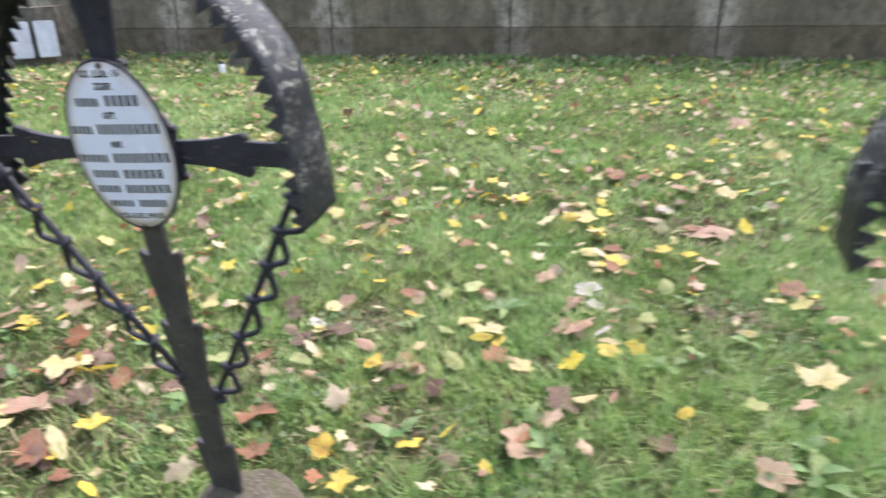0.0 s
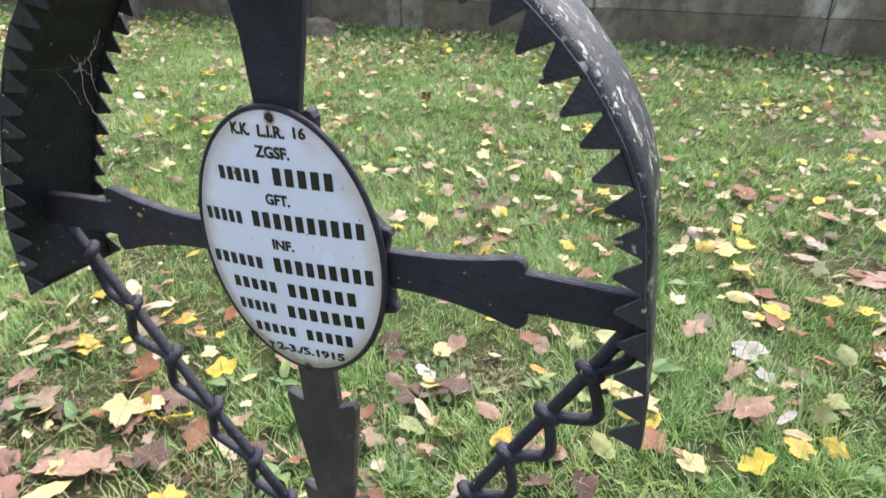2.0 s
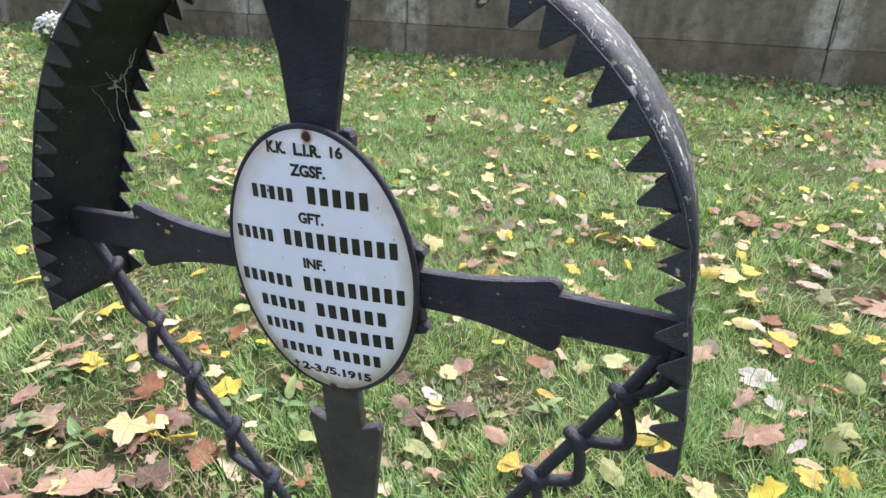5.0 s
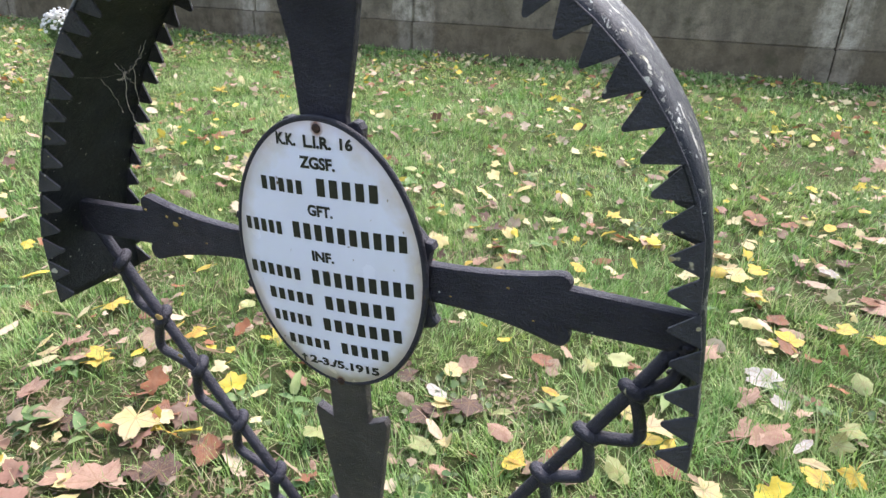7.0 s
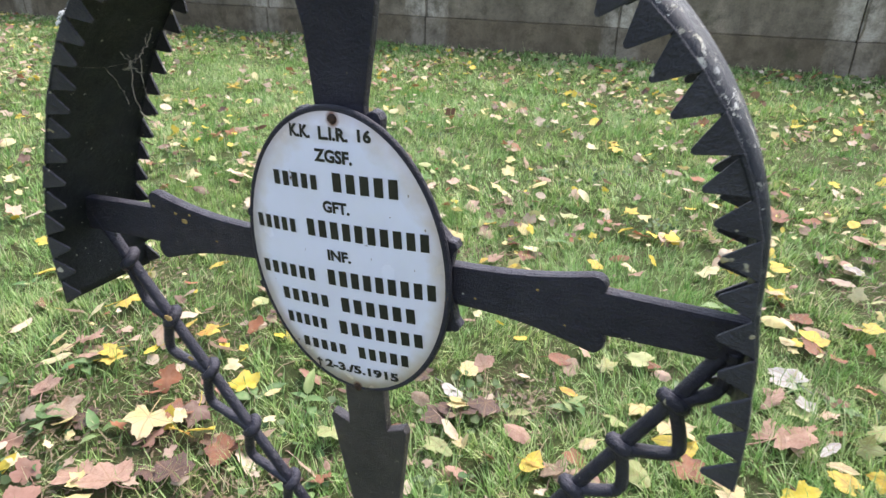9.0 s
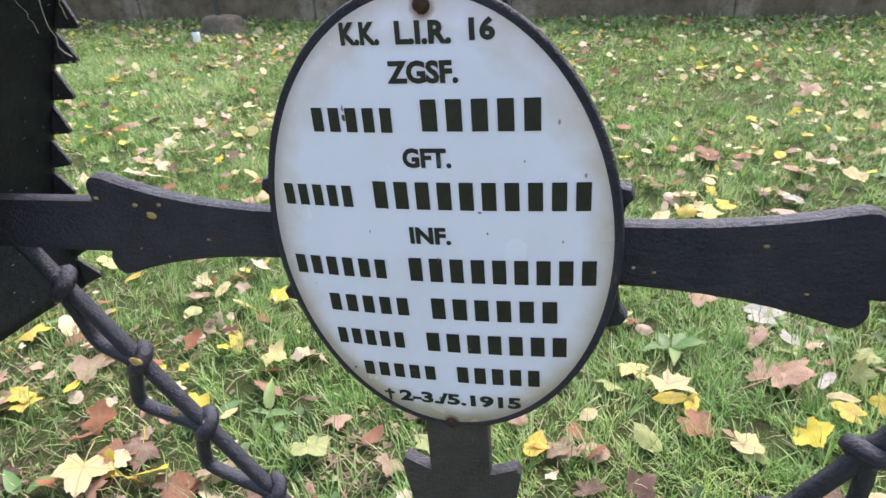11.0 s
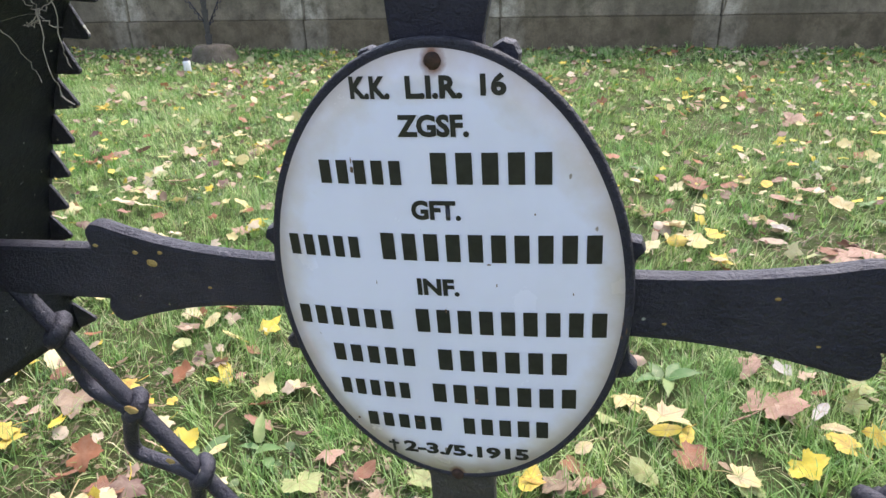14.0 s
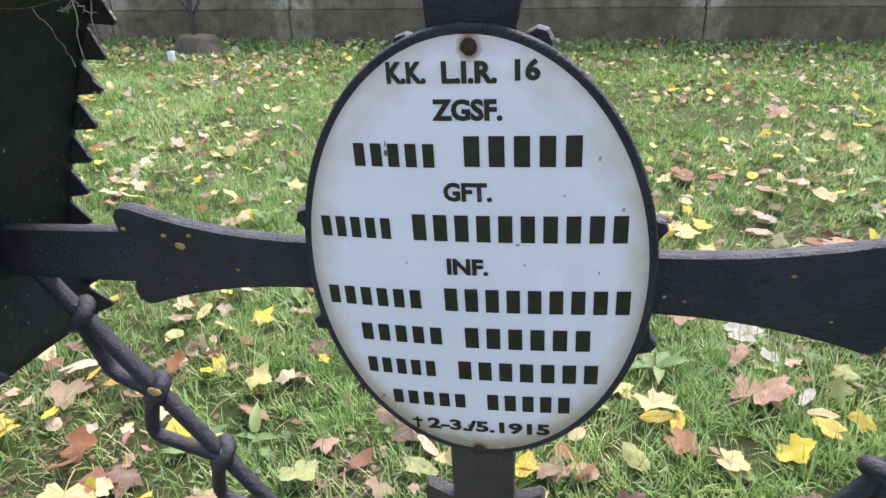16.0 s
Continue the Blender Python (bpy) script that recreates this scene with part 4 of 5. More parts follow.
def cobweb():
    rnd = random.Random(5)
    bm = bmesh.new()

    def strand(start, end, r, sag=0.004):
        a, b = Vector(start), Vector(end)
        side = Vector((rnd.uniform(-1, 1), rnd.uniform(-1, 1), -0.6)).normalized()
        pts = [a.lerp(b, k / 10) + side * sag * math.sin(math.pi * k / 10) + Vector((rnd.uniform(-1, 1), rnd.uniform(-1, 1), rnd.uniform(-1, 1))) * 0.0012 for k in range(11)]
        tube(pts, lambda f: 0.36 * r * (0.5 + 0.9 * rnd.random()), 5, bm)

    knot = Vector((-0.270, 0.012, 0.123))
    strand((-0.256, 0.03, 0.150), knot, 0.0008)
    strand((-0.262, 0.03, 0.146), (-0.266, 0.02, 0.128), 0.0007)
    strand(knot, (-0.277, 0.02, 0.070), 0.0010, 0.006)
    strand((-0.266, 0.02, 0.128), (-0.272, 0.022, 0.092), 0.0007)
    strand((-0.325, -0.02, 0.125), knot, 0.0003, 0.004)
    strand((-0.284, -0.004, 0.120), (-0.277, 0.004, 0.088), 0.0005)
    for _ in range(7):
        d = Vector((rnd.uniform(-1, 1), rnd.uniform(-0.4, 0.4), rnd.uniform(-1, 1))).normalized() * rnd.uniform(0.008, 0.016)
        strand(knot, knot + d, 0.0007, 0.002)
    ob = place("cobweb", bm, COBWEB)
    ob.matrix_world = TILT_OF_CROSS @ pose(0.06, 0, 0.033)
    tagged(ob, "dusty shreds of cobweb hanging inside the iron band", "cobweb")


cobweb()


# ---- fallen leaves ----
def maple_outline(rnd):
    """Five pointed lobes with toothed shoulders."""
    pts = [(-90, 0.16)]
    fat = rnd.uniform(0.6, 0.74)
    lobes = ((-40, 0.66), (22, 0.92), (90, 1.05), (158, 0.92), (220, 0.66))
    for k, (a, r) in enumerate(lobes):
        r *= rnd.uniform(0.9, 1.1)
        pts += [(a - 19, r * (fat + 0.08)), (a - 12, r * (fat + 0.17)), (a - 9, r * (fat + 0.12)), (a, r), (a + 9, r * (fat + 0.12)), (a + 12, r * (fat + 0.17)), (a + 19, r * (fat + 0.08))]
        if k < 4:
            pts.append(((a + lobes[k + 1][0]) / 2, fat * rnd.uniform(0.8, 1.0)))
    return [(r * math.cos(radians(a)), r * math.sin(radians(a))) for a, r in pts]


def oval_outline(rnd, slim):
    return [(slim * math.sin(t) * (1 + 0.08 * math.cos(9 * t)), -math.cos(t) * 0.9 + 0.1 * math.sin(t) ** 2 + (0.18 if abs(t - math.pi) < 0.1 else 0)) for t in (2 * math.pi * k / 18 for k in range(18))]


def leaf_geometry(rnd, kind):
    """Vertices and faces of one leaf, half a metre of unit size across, curled, with its stalk."""
    line = maple_outline(rnd) if kind == "maple" else oval_outline(rnd, 0.62 if kind == "oval" else 0.36)
    cup, roll, tw = rnd.uniform(-0.25, 0.4), rnd.uniform(-0.35, 0.5), rnd.uniform(-0.3, 0.3)
    ph = rnd.uniform(0, 6)
    z = lambda x, y: cup * (x * x + y * y) * 0.45 + roll * x * x * 0.4 + tw * x * y * 0.5 + 0.05 * math.sin(5 * x + ph) + 0.05 * math.sin(4.3 * y + ph * 2)
    verts = [(0, 0, z(0, 0) - 0.03)]
    n = len(line)
    for f in (0.5, 1.0):
        verts += [(x * f, y * f, z(x * f, y * f) + (0.02 if f < 1 and k % 4 else 0)) for k, (x, y) in enumerate(line)]
    faces = [(0, 1 + k, 1 + (k + 1) % n) for k in range(n)]
    faces += [(1 + k, 1 + n + k, 1 + n + (k + 1) % n, 1 + (k + 1) % n) for k in range(n)]
    low = line[0][1] if kind == "maple" else -0.85
    b = len(verts)
    w, bend = 0.025, rnd.uniform(-0.4, 0.4)
    for k in range(3):
        yy, xx = low - 0.42 * k, bend * (k / 2) ** 2
        zz = z(0, low) - 0.02 * k
        verts += [(xx - w, yy, zz), (xx + w, yy, zz), (xx, yy, zz + w * 1.4)]
    for k in range(2):
        for j in range(3):
            faces.append((b + 3 * k + j, b + 3 * k + (j + 1) % 3, b + 3 * k + 3 + (j + 1) % 3, b + 3 * k + 3 + j))
    return verts, faces


shape_rnd = random.Random(21)
SHAPES = [(kind, leaf_geometry(shape_rnd, kind)) for kind in ["maple"] * 9 + ["oval"] * 6 + ["slim"] * 4]
LEAF_MESH = {}


def leaf_mesh(index, colour):
    if (index, colour) not in LEAF_MESH:
        verts, faces = SHAPES[index][1]
        me = bpy.data.meshes.new("fallen_leaf")
        me.from_pydata(verts, [], faces)
        me.materials.append(LEAF[colour])
        me.polygons.foreach_set("use_smooth", [True] * len(me.polygons))
        LEAF_MESH[index, colour] = me
    return LEAF_MESH[index, colour]


leaf_rnd = random.Random(33)


def fallen_leaf(x, y, size, colour, low=0.024, high=0.043):
    maple = size > 0.085 or leaf_rnd.random() < 0.25
    index = leaf_rnd.randrange(9) if maple else 9 + leaf_rnd.randrange(10)
    ob = new("fallen_leaf", leaf_mesh(index, colour))
    tilt = 9 if size > 0.1 else 18
    h = size / 2 * (1.0 if maple else 1.1)
    ob.matrix_world = pose(x, y, lie(x, y) + leaf_rnd.uniform(low, high), leaf_rnd.gauss(0, tilt), leaf_rnd.gauss(0, tilt), leaf_rnd.uniform(0, 360)) @ Matrix.Diagonal((h, h, h, 1))
    if colour in ("cream yellow", "bright yellow", "silvery grey"):
        ob.matrix_world = Matrix.Translation((0, 0, 0.010)) @ ob.matrix_world
    what = SHAPES[index][0]
    tagged(ob, "%s fallen %s lying on damp grass" % (colour, {"maple": "maple leaf", "oval": "oval leaf", "slim": "narrow curled leaf"}[what]), "leaf", "fallen leaves")


for x, y, size in ((-0.54, 2.01, 0.174), (-1.97, 2.06, 0.073), (-1.97, 1.89, 0.069), (-0.56, 3.32, 0.129), (-0.47, 3.13, 0.146), (-0.19, 3.51, 0.088), (-0.44, 3.57, 0.084), (-0.71, 1.82, 0.047), (-1.08, 1.8, 0.068), (-0.99, 1.65, 0.055), (-1.76, 1.29, 0.159), (-2.33, 1.38, 0.078), (-3.63, 5.01, 0.161), (-3.22, 3.06, 0.106), (-2.93, 3.13, 0.089), (-0.14, 1.74, 0.072)):
    fallen_leaf(x, y, size, "cream yellow")
for x, y, size in ((0.48, 2.1, 0.188), (-0.51, 3.24, 0.116), (-0.38, 2.98, 0.113)):
    fallen_leaf(x, y, size, "cream yellow")
for x, y, size in ((-0.28, 2.13, 0.219), (-0.32, 2.28, 0.08), (-1.3, 1.64, 0.096), (-2.36, 2.74, 0.11), (-3.83, 3.55, 0.167), (0.16, 5.42, 0.237), (0.13, 3.21, 0.193), (-0.77, 3.48, 0.092), (-2.25, 1.42, 0.154), (-2.15, 1.23, 0.1), (-1.74, 1.07, 0.126), (-0.31, 2.31, 0.092), (-0.24, 1.53, 0.183)):
    fallen_leaf(x, y, size, "pinkish tan")
for x, y, size in ((-0.12, 2.02, 0.102), (-0.05, 2.08, 0.093), (-2.04, 1.66, 0.067), (-2.08, 1.4, 0.11), (-1.79, 1.66, 0.043), (-3.41, 3.79, 0.108), (-4.99, 4.55, 0.158), (-0.39, 3.23, 0.116), (-0.38, 2.98, 0.121), (-0.25, 4.04, 0.083), (-0.14, 4, 0.076), (0.01, 4.33, 0.083), (0.56, 5.11, 0.151), (-0.8, 1.68, 0.05), (-0.48, 1.94, 0.085), (-0.83, 2, 0.056)):
    fallen_leaf(x, y, size, "bright yellow")
for x, y, size in ((-1.65, 1.3, 0.089), (-2.1, 1.42, 0.094), (-2.33, 2.04, 0.088), (-1.57, 4.74, 0.113), (-0.08, 2.87, 0.099), (0.03, 2.87, 0.109), (-0.29, 2.65, 0.061), (-5, 4.57, 0.155), (-0.72, 1.28, 0.099), (0.13, 1.79, 0.048), (-0.62, 1.19, 0.108), (-1.41, 1.12, 0.117), (-1.51, 4.62, 0.136)):
    fallen_leaf(x, y, size, "bright yellow")
for x, y, size in ((-0.23, 2.3, 0.091), (-0.28, 2.43, 0.151), (-2.05, 0.80, 0.1)):
    fallen_leaf(x, y, size, "silvery grey")
for x, y, size in ((-2.08, 1.6, 0.158), (-2.01, 1.99, 0.12), (-1.86, 1.85, 0.052), (-2.42, 3.04, 0.103), (0.27, 4.37, 0.142), (-0.75, 1.7, 0.086), (-1.47, 1.38, 0.139), (-1.19, 1.76, 0.058), (0.36, 1.61, 0.137), (-0.75, 1.69, 0.11), (-0.4, 1.38, 0.085), (-0.04, 2.27, 0.084)):
    fallen_leaf(x, y, size, "pale tan")
for x, y, size in ((-2.21, 1.67, 0.063), (-1.86, 1.36, 0.089), (-1.73, 1.37, 0.116), (-1.56, 1.74, 0.09), (-1.72, 1.94, 0.082), (-2.87, 2.82, 0.106), (-3.02, 4.03, 0.099), (-0.48, 3.93, 0.154), (-0.68, 1.71, 0.062), (-0.15, 2.23, 0.044), (-1.5, 1.32, 0.09), (-1.22, 1.37, 0.091), (-0.23, 2.65, 0.098), (-1.01, 1.34, 0.167)):
    fallen_leaf(x, y, size, "rusty orange-brown")
for x, y, size in ((-1.46, 0.97, 0.178), (0.43, 2.68, 0.145)):
    fallen_leaf(x, y, size, "rusty orange-brown")
for x, y, size in ((-1.31, 1.52, 0.127), (-1.03, 1.61, 0.083), (-0.92, 1.84, 0.067), (-1.97, 1.91, 0.078), (-0.02, 2.57, 0.081), (-0.09, 2.19, 0.093), (0.31, 1.89, 0.094)):
    fallen_leaf(x, y, size, "pale green")
for x, y, size in ((-1.06, 1.77, 0.166), (-1.54, 3.03, 0.129), (-1.43, 2.89, 0.102), (-0.19, 2.42, 0.096), (-1.54, 1.19, 0.128), (-0.19, 1.73, 0.154), (-0.68, 1.6, 0.106), (-1.11, 1.74, 0.122), (-1.01, 1.82, 0.122)):
    fallen_leaf(x, y, size, "dark purplish brown")

# more of the leaves nearest to the cross
for x, y, size in ((-2.61, 1.57, 0.123), (-2.28, 1.36, 0.096), (-1.55, 1.54, 0.049), (-1.07, 1.79, 0.075), (-1.14, 1.96, 0.085), (-0.98, 1.64, 0.066), (-0.97, 2.72, 0.092), (-1.26, 2.67, 0.057), (-0.77, 2.65, 0.079), (-0.46, 3.50, 0.083), (-0.54, 3.28, 0.096), (-0.23, 3.46, 0.095), (0.14, 3.71, 0.143), (-1.71, 2.80, 0.104), (-1.90, 3.40, 0.104), (-1.00, 3.26, 0.091), (-0.25, 3.99, 0.109), (-0.37, 1.83, 0.106), (-2.15, 3.30, 0.091)):
    fallen_leaf(x, y, size, "cream yellow")
for x, y, size in ((-2.37, 1.65, 0.142), (-1.94, 1.67, 0.103), (-1.07, 2.18, 0.069), (-0.81, 1.68, 0.072), (-1.43, 2.60, 0.068), (-1.32, 2.63, 0.068), (-0.54, 3.12, 0.080), (-1.61, 3.02, 0.091), (-1.09, 3.50, 0.105), (-0.53, 1.93, 0.078)):
    fallen_leaf(x, y, size, "bright yellow")
for x, y, size in ((-2.18, 1.42, 0.164), (-2.12, 1.21, 0.129), (-1.65, 1.10, 0.156), (-0.95, 1.57, 0.088), (-0.68, 1.72, 0.076), (-0.48, 2.48, 0.133), (-0.89, 2.88, 0.086), (-1.42, 2.70, 0.102), (-1.29, 1.34, 0.062), (-0.05, 3.78, 0.200), (0.08, 3.17, 0.198), (-0.50, 2.97, 0.076), (-0.16, 3.52, 0.077), (0.02, 3.94, 0.137), (0.12, 5.37, 0.200), (-0.88, 1.76, 0.076), (-1.11, 2.00, 0.098)):
    fallen_leaf(x, y, size, "pinkish tan")
for x, y, size in ((-0.88, 2.15, 0.075), (-1.08, 1.74, 0.059), (-1.11, 1.54, 0.091), (-0.23, 2.80, 0.082), (-0.39, 1.86, 0.068), (-2.02, 1.20, 0.133), (-1.63, 3.73, 0.109)):
    fallen_leaf(x, y, size, "pale tan")
for x, y, size in ((-1.49, 1.31, 0.113), (-0.92, 2.16, 0.080), (-0.67, 2.30, 0.091), (-0.89, 2.69, 0.106), (-0.91, 1.65, 0.083), (-1.35, 2.81, 0.116), (-0.61, 3.29, 0.084), (-0.16, 2.63, 0.077), (0.02, 3.19, 0.117), (-0.45, 3.87, 0.148), (-0.32, 3.90, 0.107), (-1.43, 2.86, 0.096), (-2.61, 1.50, 0.092), (-1.19, 1.61, 0.062)):
    fallen_leaf(x, y, size, "rusty orange-brown")
for x, y, size in ((-1.04, 1.61, 0.091), (-0.78, 2.19, 0.088), (-0.57, 1.79, 0.077), (-0.06, 2.29, 0.098), (-0.25, 2.27, 0.106), (-0.35, 1.83, 0.092)):
    fallen_leaf(x, y, size, "pale green")
for x, y, size in ((-1.13, 1.84, 0.074), (-0.12, 3.39, 0.111), (-0.17, 2.12, 0.080)):
    fallen_leaf(x, y, size, "silvery grey")
for x, y, size in ((-1.25, 1.88, 0.101), (-1.94, 1.21, 0.125), (-1.35, 1.35, 0.097), (-1.61, 1.18, 0.111), (-1.55, 1.33, 0.093), (-1.39, 1.67, 0.088), (-0.08, 3.58, 0.131)):
    fallen_leaf(x, y, size, "dark purplish brown")

near_rnd = random.Random(44)
TONES = ["cream yellow"] * 4 + ["bright yellow"] * 3 + ["pinkish tan"] * 4 + ["pale tan"] * 4 + ["rusty orange-brown"] * 7 + ["dark purplish brown"] * 5 + ["pale green"] * 2
count = 0
while count < 55:
    x, y = near_rnd.uniform(-1.7, 0.9), near_rnd.uniform(0.95, 3.0)
    if x < -0.9 - 0.62 * y or x > 0.1 + 0.35 * y or y < 0.9:
        continue
    count += 1
    fallen_leaf(x, y, near_rnd.choice((0.04, 0.05, 0.06, 0.07, 0.08, 0.1, 0.12)), near_rnd.choice(TONES), 0.012, 0.036)


def litter():
    """All the farther leaves, too many to count."""
    rnd = random.Random(55)
    verts, faces = [], []
    made = 0
    while made < 12500:
        x, y = rnd.uniform(-17, 6), rnd.uniform(-4, 9.8)
        inside = -3.0 < x < 0.9 and 0.9 < y < 2.9
        dens = 0.6 if inside else 0.85
        clump = 0.35 + 1.0 * noise.noise(Vector((x * 0.8, y * 0.8, 7))) + 0.8 * noise.noise(Vector((x * 2.6, y * 2.6, 3)))
        if y > WALL_Y + WALL_SLOPE * x - 0.1 or rnd.random() > dens * max(0.15, clump + 0.25):
            continue
        if x < -3.2 - 2.3 * max(y, 1.2):
            continue
        made += 1
        pick = rnd.randrange(9) if rnd.random() < 0.72 else rnd.randrange(9, 19)
        v, f = SHAPES[pick][1]
        s = rnd.choice((0.013, 0.018, 0.022, 0.027, 0.031, 0.037, 0.045, 0.057))
        m = pose(x, y, lie(x, y) + rnd.uniform(0.024, 0.050), rnd.gauss(0, 24), rnd.gauss(0, 24), rnd.uniform(0, 360)) @ Matrix.Diagonal((s, s, s, 1))
        base = len(verts)
        if y > 3.4 or y < 0.6 or x < -3.6:
            # far off, half of the outline's points are enough
            rim = (len(v) - 10) // 2
            v = [v[0]] + list(v[1 + rim:1 + 2 * rim])[::1 if pick < 9 else 2]
            n = len(v) - 1
            f = [(0, 1 + k, 1 + (k + 1) % n) for k in range(n)]
        verts += [tuple(m @ Vector(p)) for p in v]
        faces += [tuple(base + i for i in q) for q in f]
    ob = sheet("leaf_litter", verts, faces, LITTER, True)
    tagged(ob, "scattered yellow, tan and brown fallen leaves over the lawn", "leaf litter", kind="stuff")


litter()


# ---- grass and low weeds ----
# patches where the turf is worn through to soil
BARE = ((-0.05, 3.2, 0.33), (-0.95, 1.95, 0.16), (-2.25, 1.5, 0.24), (-1.55, 0.95, 0.26), (-1.75, 1.3, 0.26), (-1.35, 1.2, 0.16), (-1.95, 1.7, 0.24), (-0.55, 1.45, 0.16), (0.25, 2.45, 0.16),
        (-1.5, 2.75, 0.14), (-0.3, 5.2, 0.4), (-2.5, 1.9, 0.2), (-1.2, 1.55, 0.14), (0.15, 3.3, 0.3), (-2.1, 1.15, 0.25), (-1.72, 0.86, 0.24), (-2.12, 0.9, 0.22))


def grass():
    rng = np.random.default_rng(9)
    chunks_v, chunks_f, base = [], [], 0
    # the turf thins with distance, and its blades are drawn broader there
    zones = ((-3.4, 1.4, 0.6, 3.2, 14000, 0.0019, 3), (-6.5, 2.6, 3.2, 5.6, 7000, 0.0031, 2), (-6.5, -3.4, 0.6, 3.2, 4000, 0.0034, 2),
             (-13.0, 3.0, 5.6, 10.0, 3000, 0.0052, 2), (-17.0, -13.0, 3.0, 8.0, 1500, 0.0055, 2), (-13.0, -6.5, 1.6, 5.6, 2200, 0.0055, 2), (-6.0, 5.0, -4.0, 0.6, 2300, 0.0048, 2), (1.4, 5.0, 0.6, 3.2, 3000, 0.0042, 2), (2.6, 5.0, 3.2, 5.6, 2400, 0.0045, 2), (3.0, 5.0, 5.6, 10.0, 1800, 0.005, 2))
    for x0, x1, y0, y1, density, width, segs in zones:
        n = int((x1 - x0) * (y1 - y0) * density)
        # blades grow in small tufts, fanning out from a common root and combed over one way
        many = max(1, n // 13)
        tx, ty = rng.uniform(x0, x1, many), rng.uniform(y0, y1, many)
        comb = 2.2 * np.sin(tx * 2.1 + 1.3 * np.sin(ty * 1.7)) + 1.9 * np.sin(ty * 2.6 + np.sin(tx * 3.3)) + rng.normal(0, 0.7, many)
        tall = np.clip(rng.gamma(7, 1 / 7, many), 0.45, 1.9)
        owner = rng.integers(0, many, n)
        fan = rng.uniform(0, 2 * np.pi, n)
        reach = np.abs(rng.normal(0, 0.013, n))
        x, y = tx[owner] + reach * np.cos(fan), ty[owner] + reach * np.sin(fan)
        patch = np.sin(x * 3.1 + 1.7 * np.sin(y * 2.3)) * np.sin(y * 2.7 + 1.3 * np.sin(x * 1.9)) + 0.5 * np.sin(x * 9 + y * 7) * np.sin(y * 11 - x * 5)
        keep = (y < WALL_Y + WALL_SLOPE * x - 0.06) & ((x > -3.2 - 2.3 * y) | (y < 0.6)) & (rng.random(n) < 0.78 + 0.22 * patch)
        for cx, cy, r in BARE:
            worn = np.exp(-(((x - cx) / r) ** 2 + ((y - cy) / (0.7 * r)) ** 2))
            keep &= rng.random(n) > 0.9 * worn
        x, y, patch, owner, fan = x[keep], y[keep], patch[keep], owner[keep], fan[keep]
        n = len(x)
        z = np.array([lie(a, b) for a, b in zip(x, y)])
        length = rng.gamma(8, 0.0056, n) * tall[owner] * (0.92 + 0.2 * patch) + 0.012
        ax, ay = np.cos(fan) + 0.8 * np.cos(comb[owner]), np.sin(fan) + 0.8 * np.sin(comb[owner])
        heading = np.arctan2(ay, ax) + rng.normal(0, 0.35, n)
        lean = np.clip(rng.normal(0.78, 0.36, n), 0.1, 1.5)
        dx, dy = np.cos(heading), np.sin(heading)
        sx, sy = -dy, dx
        w = width * rng.uniform(0.6, 1.3, n)
        rows = []
        for k in range(segs + 1):
            f = k / segs
            out = length * np.sin(lean) * f ** 1.5
            up = length * (np.cos(lean) * f + 0.25 * np.sin(lean) * f * (1 - f))
            half = w * (1 - 0.75 * f) if k < segs else 0 * w
            px, py, pz = x + dx * out, y + dy * out, z + up - 0.004
            if k < segs:
                rows += [np.stack([px - sx * half, py - sy * half, pz], 1), np.stack([px + sx * half, py + sy * half, pz], 1)]
            else:
                rows.append(np.stack([px, py, pz], 1))
        per = len(rows)
        v = np.stack(rows, 1).reshape(-1, 3)
        start = base + per * np.arange(n)[:, None]
        tri = []
        for k in range(segs - 1):
            tri += [(2 * k, 2 * k + 1, 2 * k + 3), (2 * k, 2 * k + 3, 2 * k + 2)]
        tri.append((2 * segs - 2, 2 * segs - 1, 2 * segs))
        f = (start[:, :, None] + np.array(tri)[None]).reshape(-1, 3)
        chunks_v.append(v)
        chunks_f.append(f)
        base += len(v)
    v, f = np.concatenate(chunks_v), np.concatenate(chunks_f)
    me = bpy.data.meshes.new("grass")
    me.vertices.add(len(v))
    me.vertices.foreach_set("co", v.ravel())
    me.loops.add(f.size)
    me.loops.foreach_set("vertex_index", f.ravel().astype(np.int32))
    me.polygons.add(len(f))
    me.polygons.foreach_set("loop_start", np.arange(0, f.size, 3, dtype=np.int32))
    me.update(calc_edges=True)
    me.materials.append(GRASS)
    tagged(new("grass", me), "short uneven green lawn grass with dry straw blades", "grass", kind="stuff")


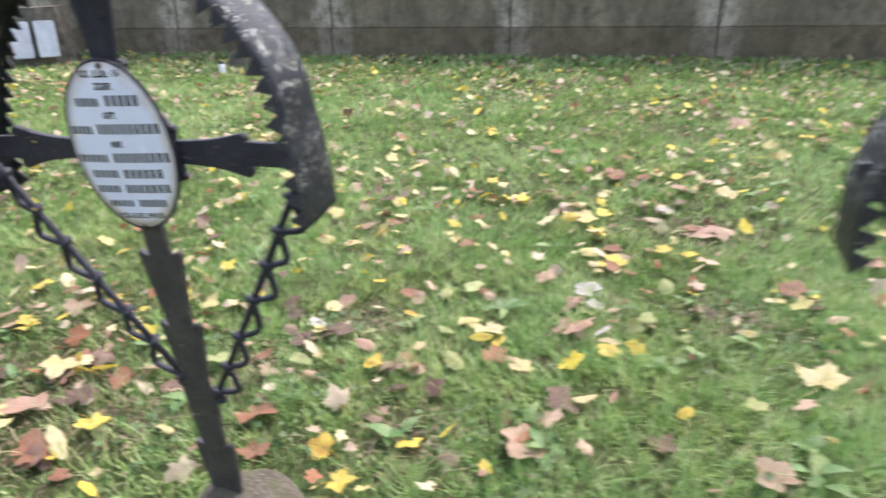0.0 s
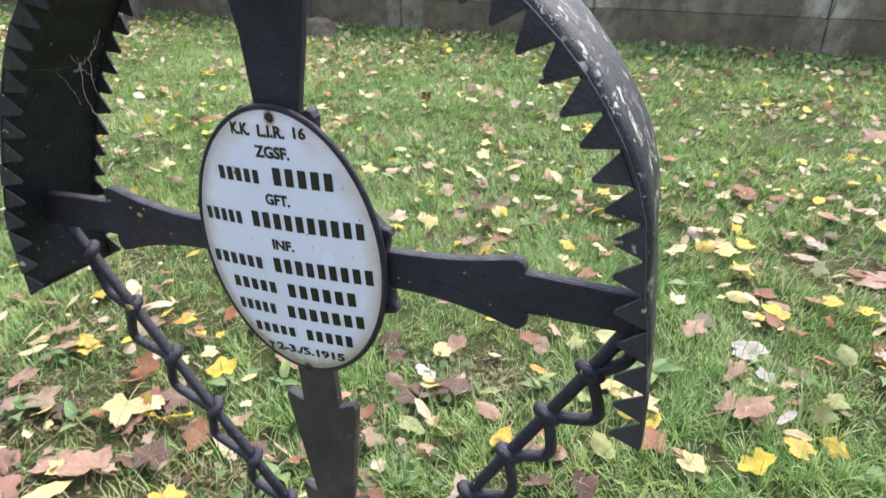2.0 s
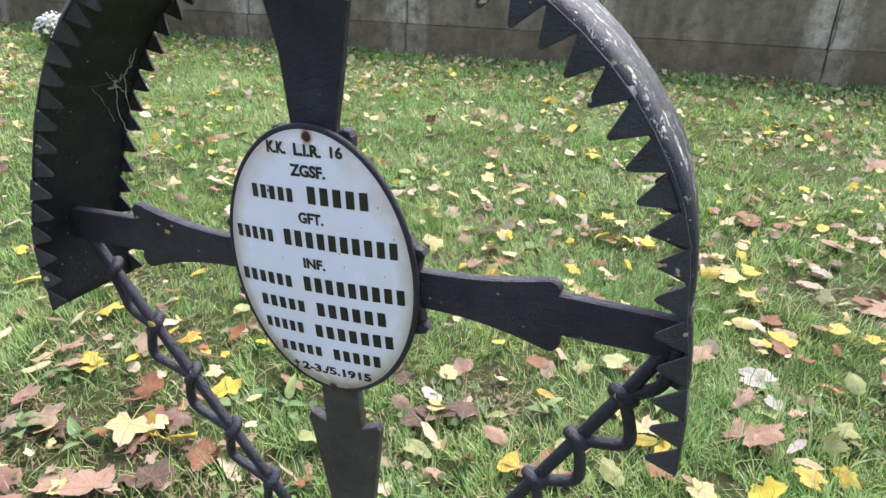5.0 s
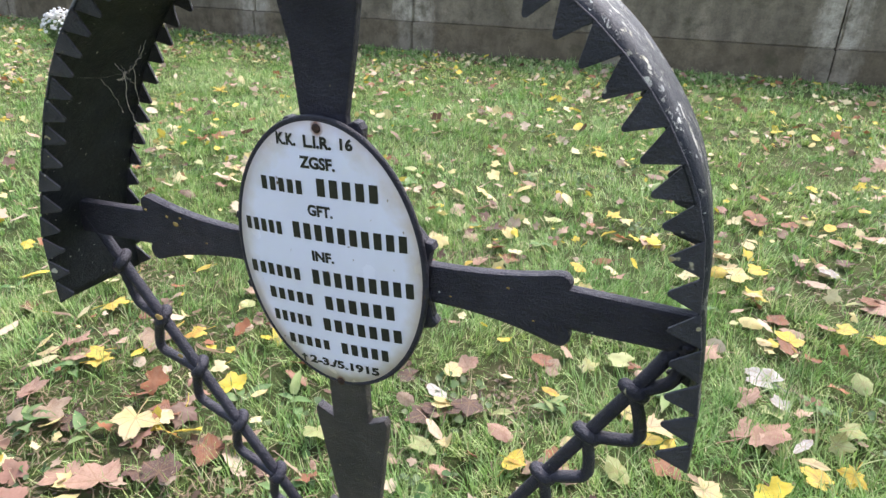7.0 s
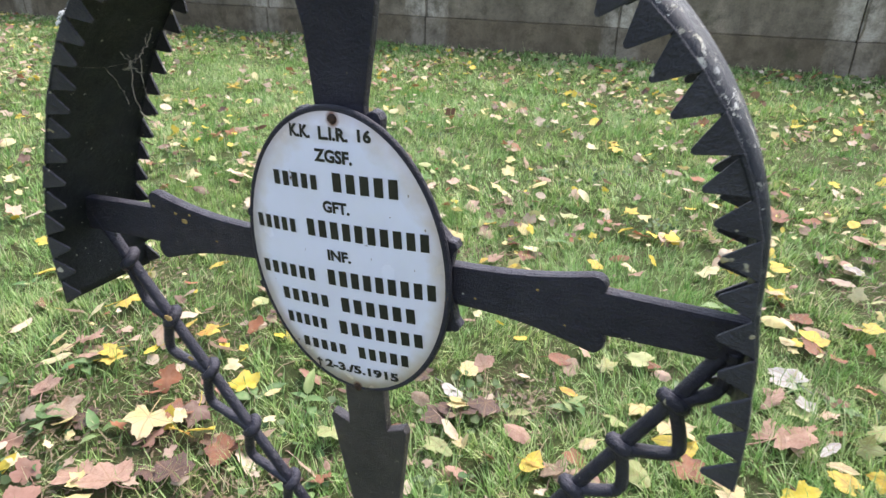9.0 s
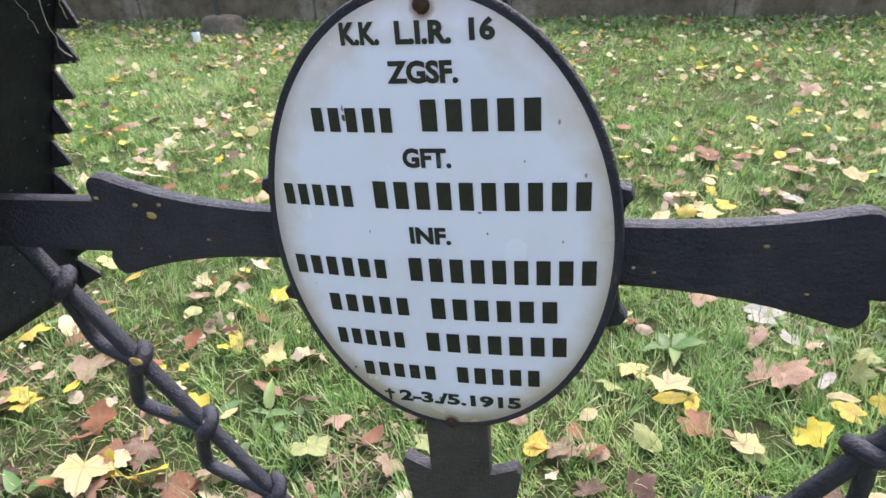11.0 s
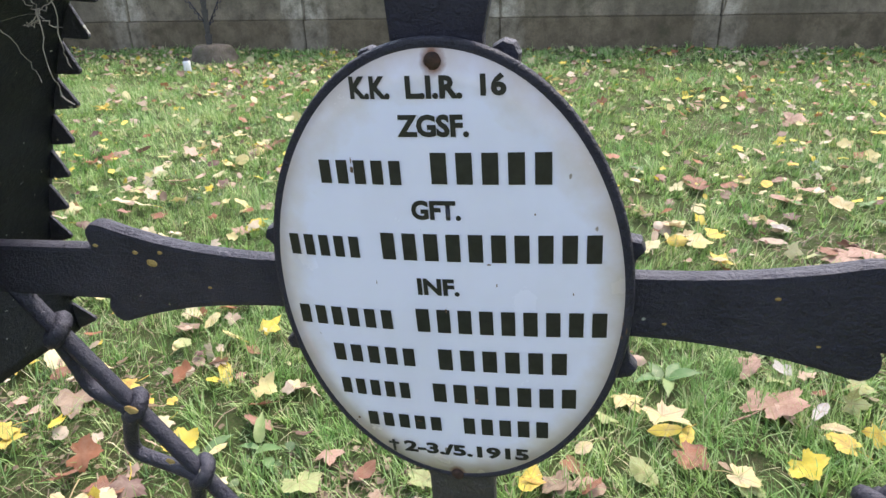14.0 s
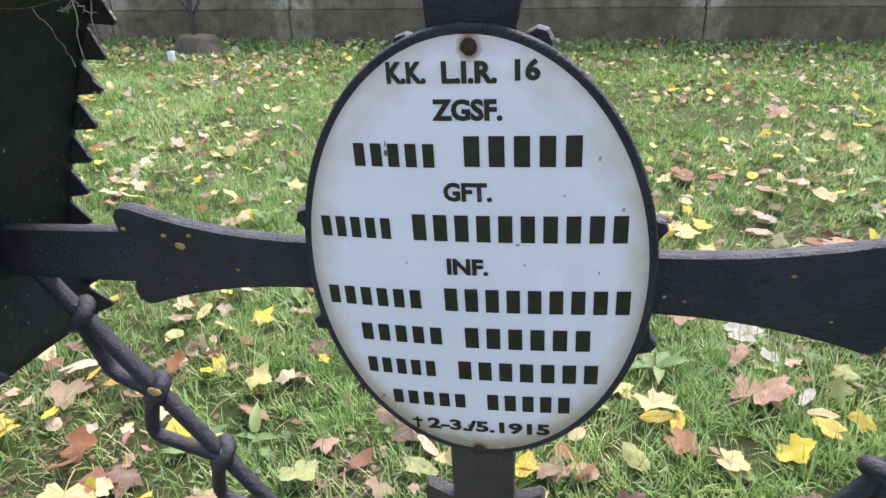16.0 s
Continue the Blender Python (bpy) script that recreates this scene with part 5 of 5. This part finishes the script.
def weeds():
    """Low round-leaved weeds in the turf."""
    rnd = random.Random(77)
    verts, faces = [], []
    centres = [(0.02, 2.35), (0.2, 2.1), (-0.35, 1.6), (-0.55, 1.5), (-2.3, 1.15), (-1.9, 1.05), (-2.9, 3.0), (-1.2, 1.2), (0.4, 1.6), (-1.4, 1.5)]
    for _ in range(40):
        centres.append((rnd.uniform(-4, 1.5), rnd.uniform(1.0, 5)))
    for cx, cy in centres:
        for _ in range(rnd.randrange(12, 30)):
            x, y = rnd.gauss(cx, 0.07), rnd.gauss(cy, 0.07)
            r = rnd.uniform(0.006, 0.014)
            m = pose(x, y, lie(x, y) + rnd.uniform(0.015, 0.045), rnd.gauss(0, 25), rnd.gauss(0, 25), rnd.uniform(0, 360))
            base = len(verts)
            verts.append(tuple(m @ Vector((0, 0, -0.15 * r))))
            for k in range(8):
                t = 2 * math.pi * k / 8
                rr = r * (1 + 0.15 * math.cos(3 * t))
                verts.append(tuple(m @ Vector((rr * math.cos(t), rr * math.sin(t), 0.1 * r * math.cos(2 * t)))))
            faces += [(base, base + 1 + k, base + 1 + (k + 1) % 8) for k in range(8)]
    ob = sheet("low_weeds", verts, faces, WEED, True)
    tagged(ob, "dark green round-leaved weeds growing through the lawn", "weeds", kind="stuff")


def broad_weeds():
    """Rosettes of plantain and dandelion leaves lying in the turf."""
    rnd = random.Random(91)
    verts, faces = [], []
    centres = [(0.03, 2.0), (0.12, 2.12), (-0.28, 1.62), (-0.6, 1.42), (-1.85, 1.2), (-2.15, 1.35), (-1.62, 1.52), (-1.25, 1.32), (-2.35, 1.75), (0.28, 2.3), (-0.95, 1.45), (0.3, 3.6), (-2.6, 2.6)]
    for _ in range(34):
        centres.append((rnd.uniform(-3.2, 1.2), rnd.uniform(1.0, 4.2)))
    for cx, cy in centres:
        turn = rnd.uniform(0, 360)
        count = rnd.randrange(3, 7)
        for k in range(count):
            size, slim = rnd.uniform(0.028, 0.058), rnd.uniform(0.26, 0.44)
            rise = rnd.uniform(-38, -12)
            m = pose(cx + rnd.gauss(0, 0.012), cy + rnd.gauss(0, 0.012), lie(cx, cy) + rnd.uniform(0.012, 0.03), 0, 0, turn + 360 * k / count + rnd.uniform(-25, 25)) @ pose(0, 0, 0, 0, rise, rnd.uniform(-6, 6))
            base = len(verts)
            for i in range(7):
                f = i / 6
                w = slim * size * math.sin(math.pi * min(1, 0.1 + f) ** 0.9) ** 0.8 if i < 6 else 0.0
                drop = -0.5 * size * f * f
                for side in (-1, 0, 1):
                    verts.append(tuple(m @ Vector((size * 1.6 * f, side * w * (1 + 0.12 * math.sin(9 * f + k)), drop + 0.12 * size * abs(side) * math.sin(math.pi * f)))))
            for i in range(6):
                for j in range(2):
                    a = base + 3 * i + j
                    faces.append((a, a + 3, a + 4, a + 1))
    ob = sheet("broad_weeds", verts, faces, BROADLEAF, True)
    tagged(ob, "broad green plantain and dandelion leaves lying in the lawn", "weeds", kind="stuff")


def straw():
    """Dead stalks and crumbs of brown leaf lying on the soil."""
    rnd = random.Random(63)
    verts, faces = [], []
    for k in range(5200):
        if k % 4:
            cx, cy, r = rnd.choice(BARE)
            x, y = rnd.gauss(cx, r * 0.7), rnd.gauss(cy, r * 0.55)
        else:
            x, y = rnd.uniform(-3.2, 1.3), rnd.uniform(0.7, 4.2)
        z = lie(x, y) + rnd.uniform(0.001, 0.03 if k % 4 == 0 else 0.012)
        a = rnd.uniform(0, 6.283)
        crumb = rnd.random() < 0.35
        length = rnd.uniform(0.006, 0.016) if crumb else rnd.uniform(0.02, 0.075)
        w = rnd.uniform(0.003, 0.007) if crumb else rnd.uniform(0.0008, 0.0018)
        dx, dy = math.cos(a), math.sin(a)
        tilt = rnd.gauss(0, 0.2)
        base = len(verts)
        for f in (0.0, 0.5, 1.0):
            bend = 0.1 * length * math.sin(math.pi * f)
            px, py, pz = x + dx * length * f - dy * bend, y + dy * length * f + dx * bend, z + abs(tilt) * length * f + bend * 0.6
            verts += [(px + dy * w, py - dx * w, pz), (px - dy * w, py + dx * w, pz + w * 0.5)]
        faces += [(base, base + 2, base + 3, base + 1), (base + 2, base + 4, base + 5, base + 3)]
    ob = sheet("dead_straw", verts, faces, STRAW, True)
    tagged(ob, "dead straw stalks and brown leaf crumbs on the soil", "straw", kind="stuff")


weeds()
grass()
broad_weeds()
straw()
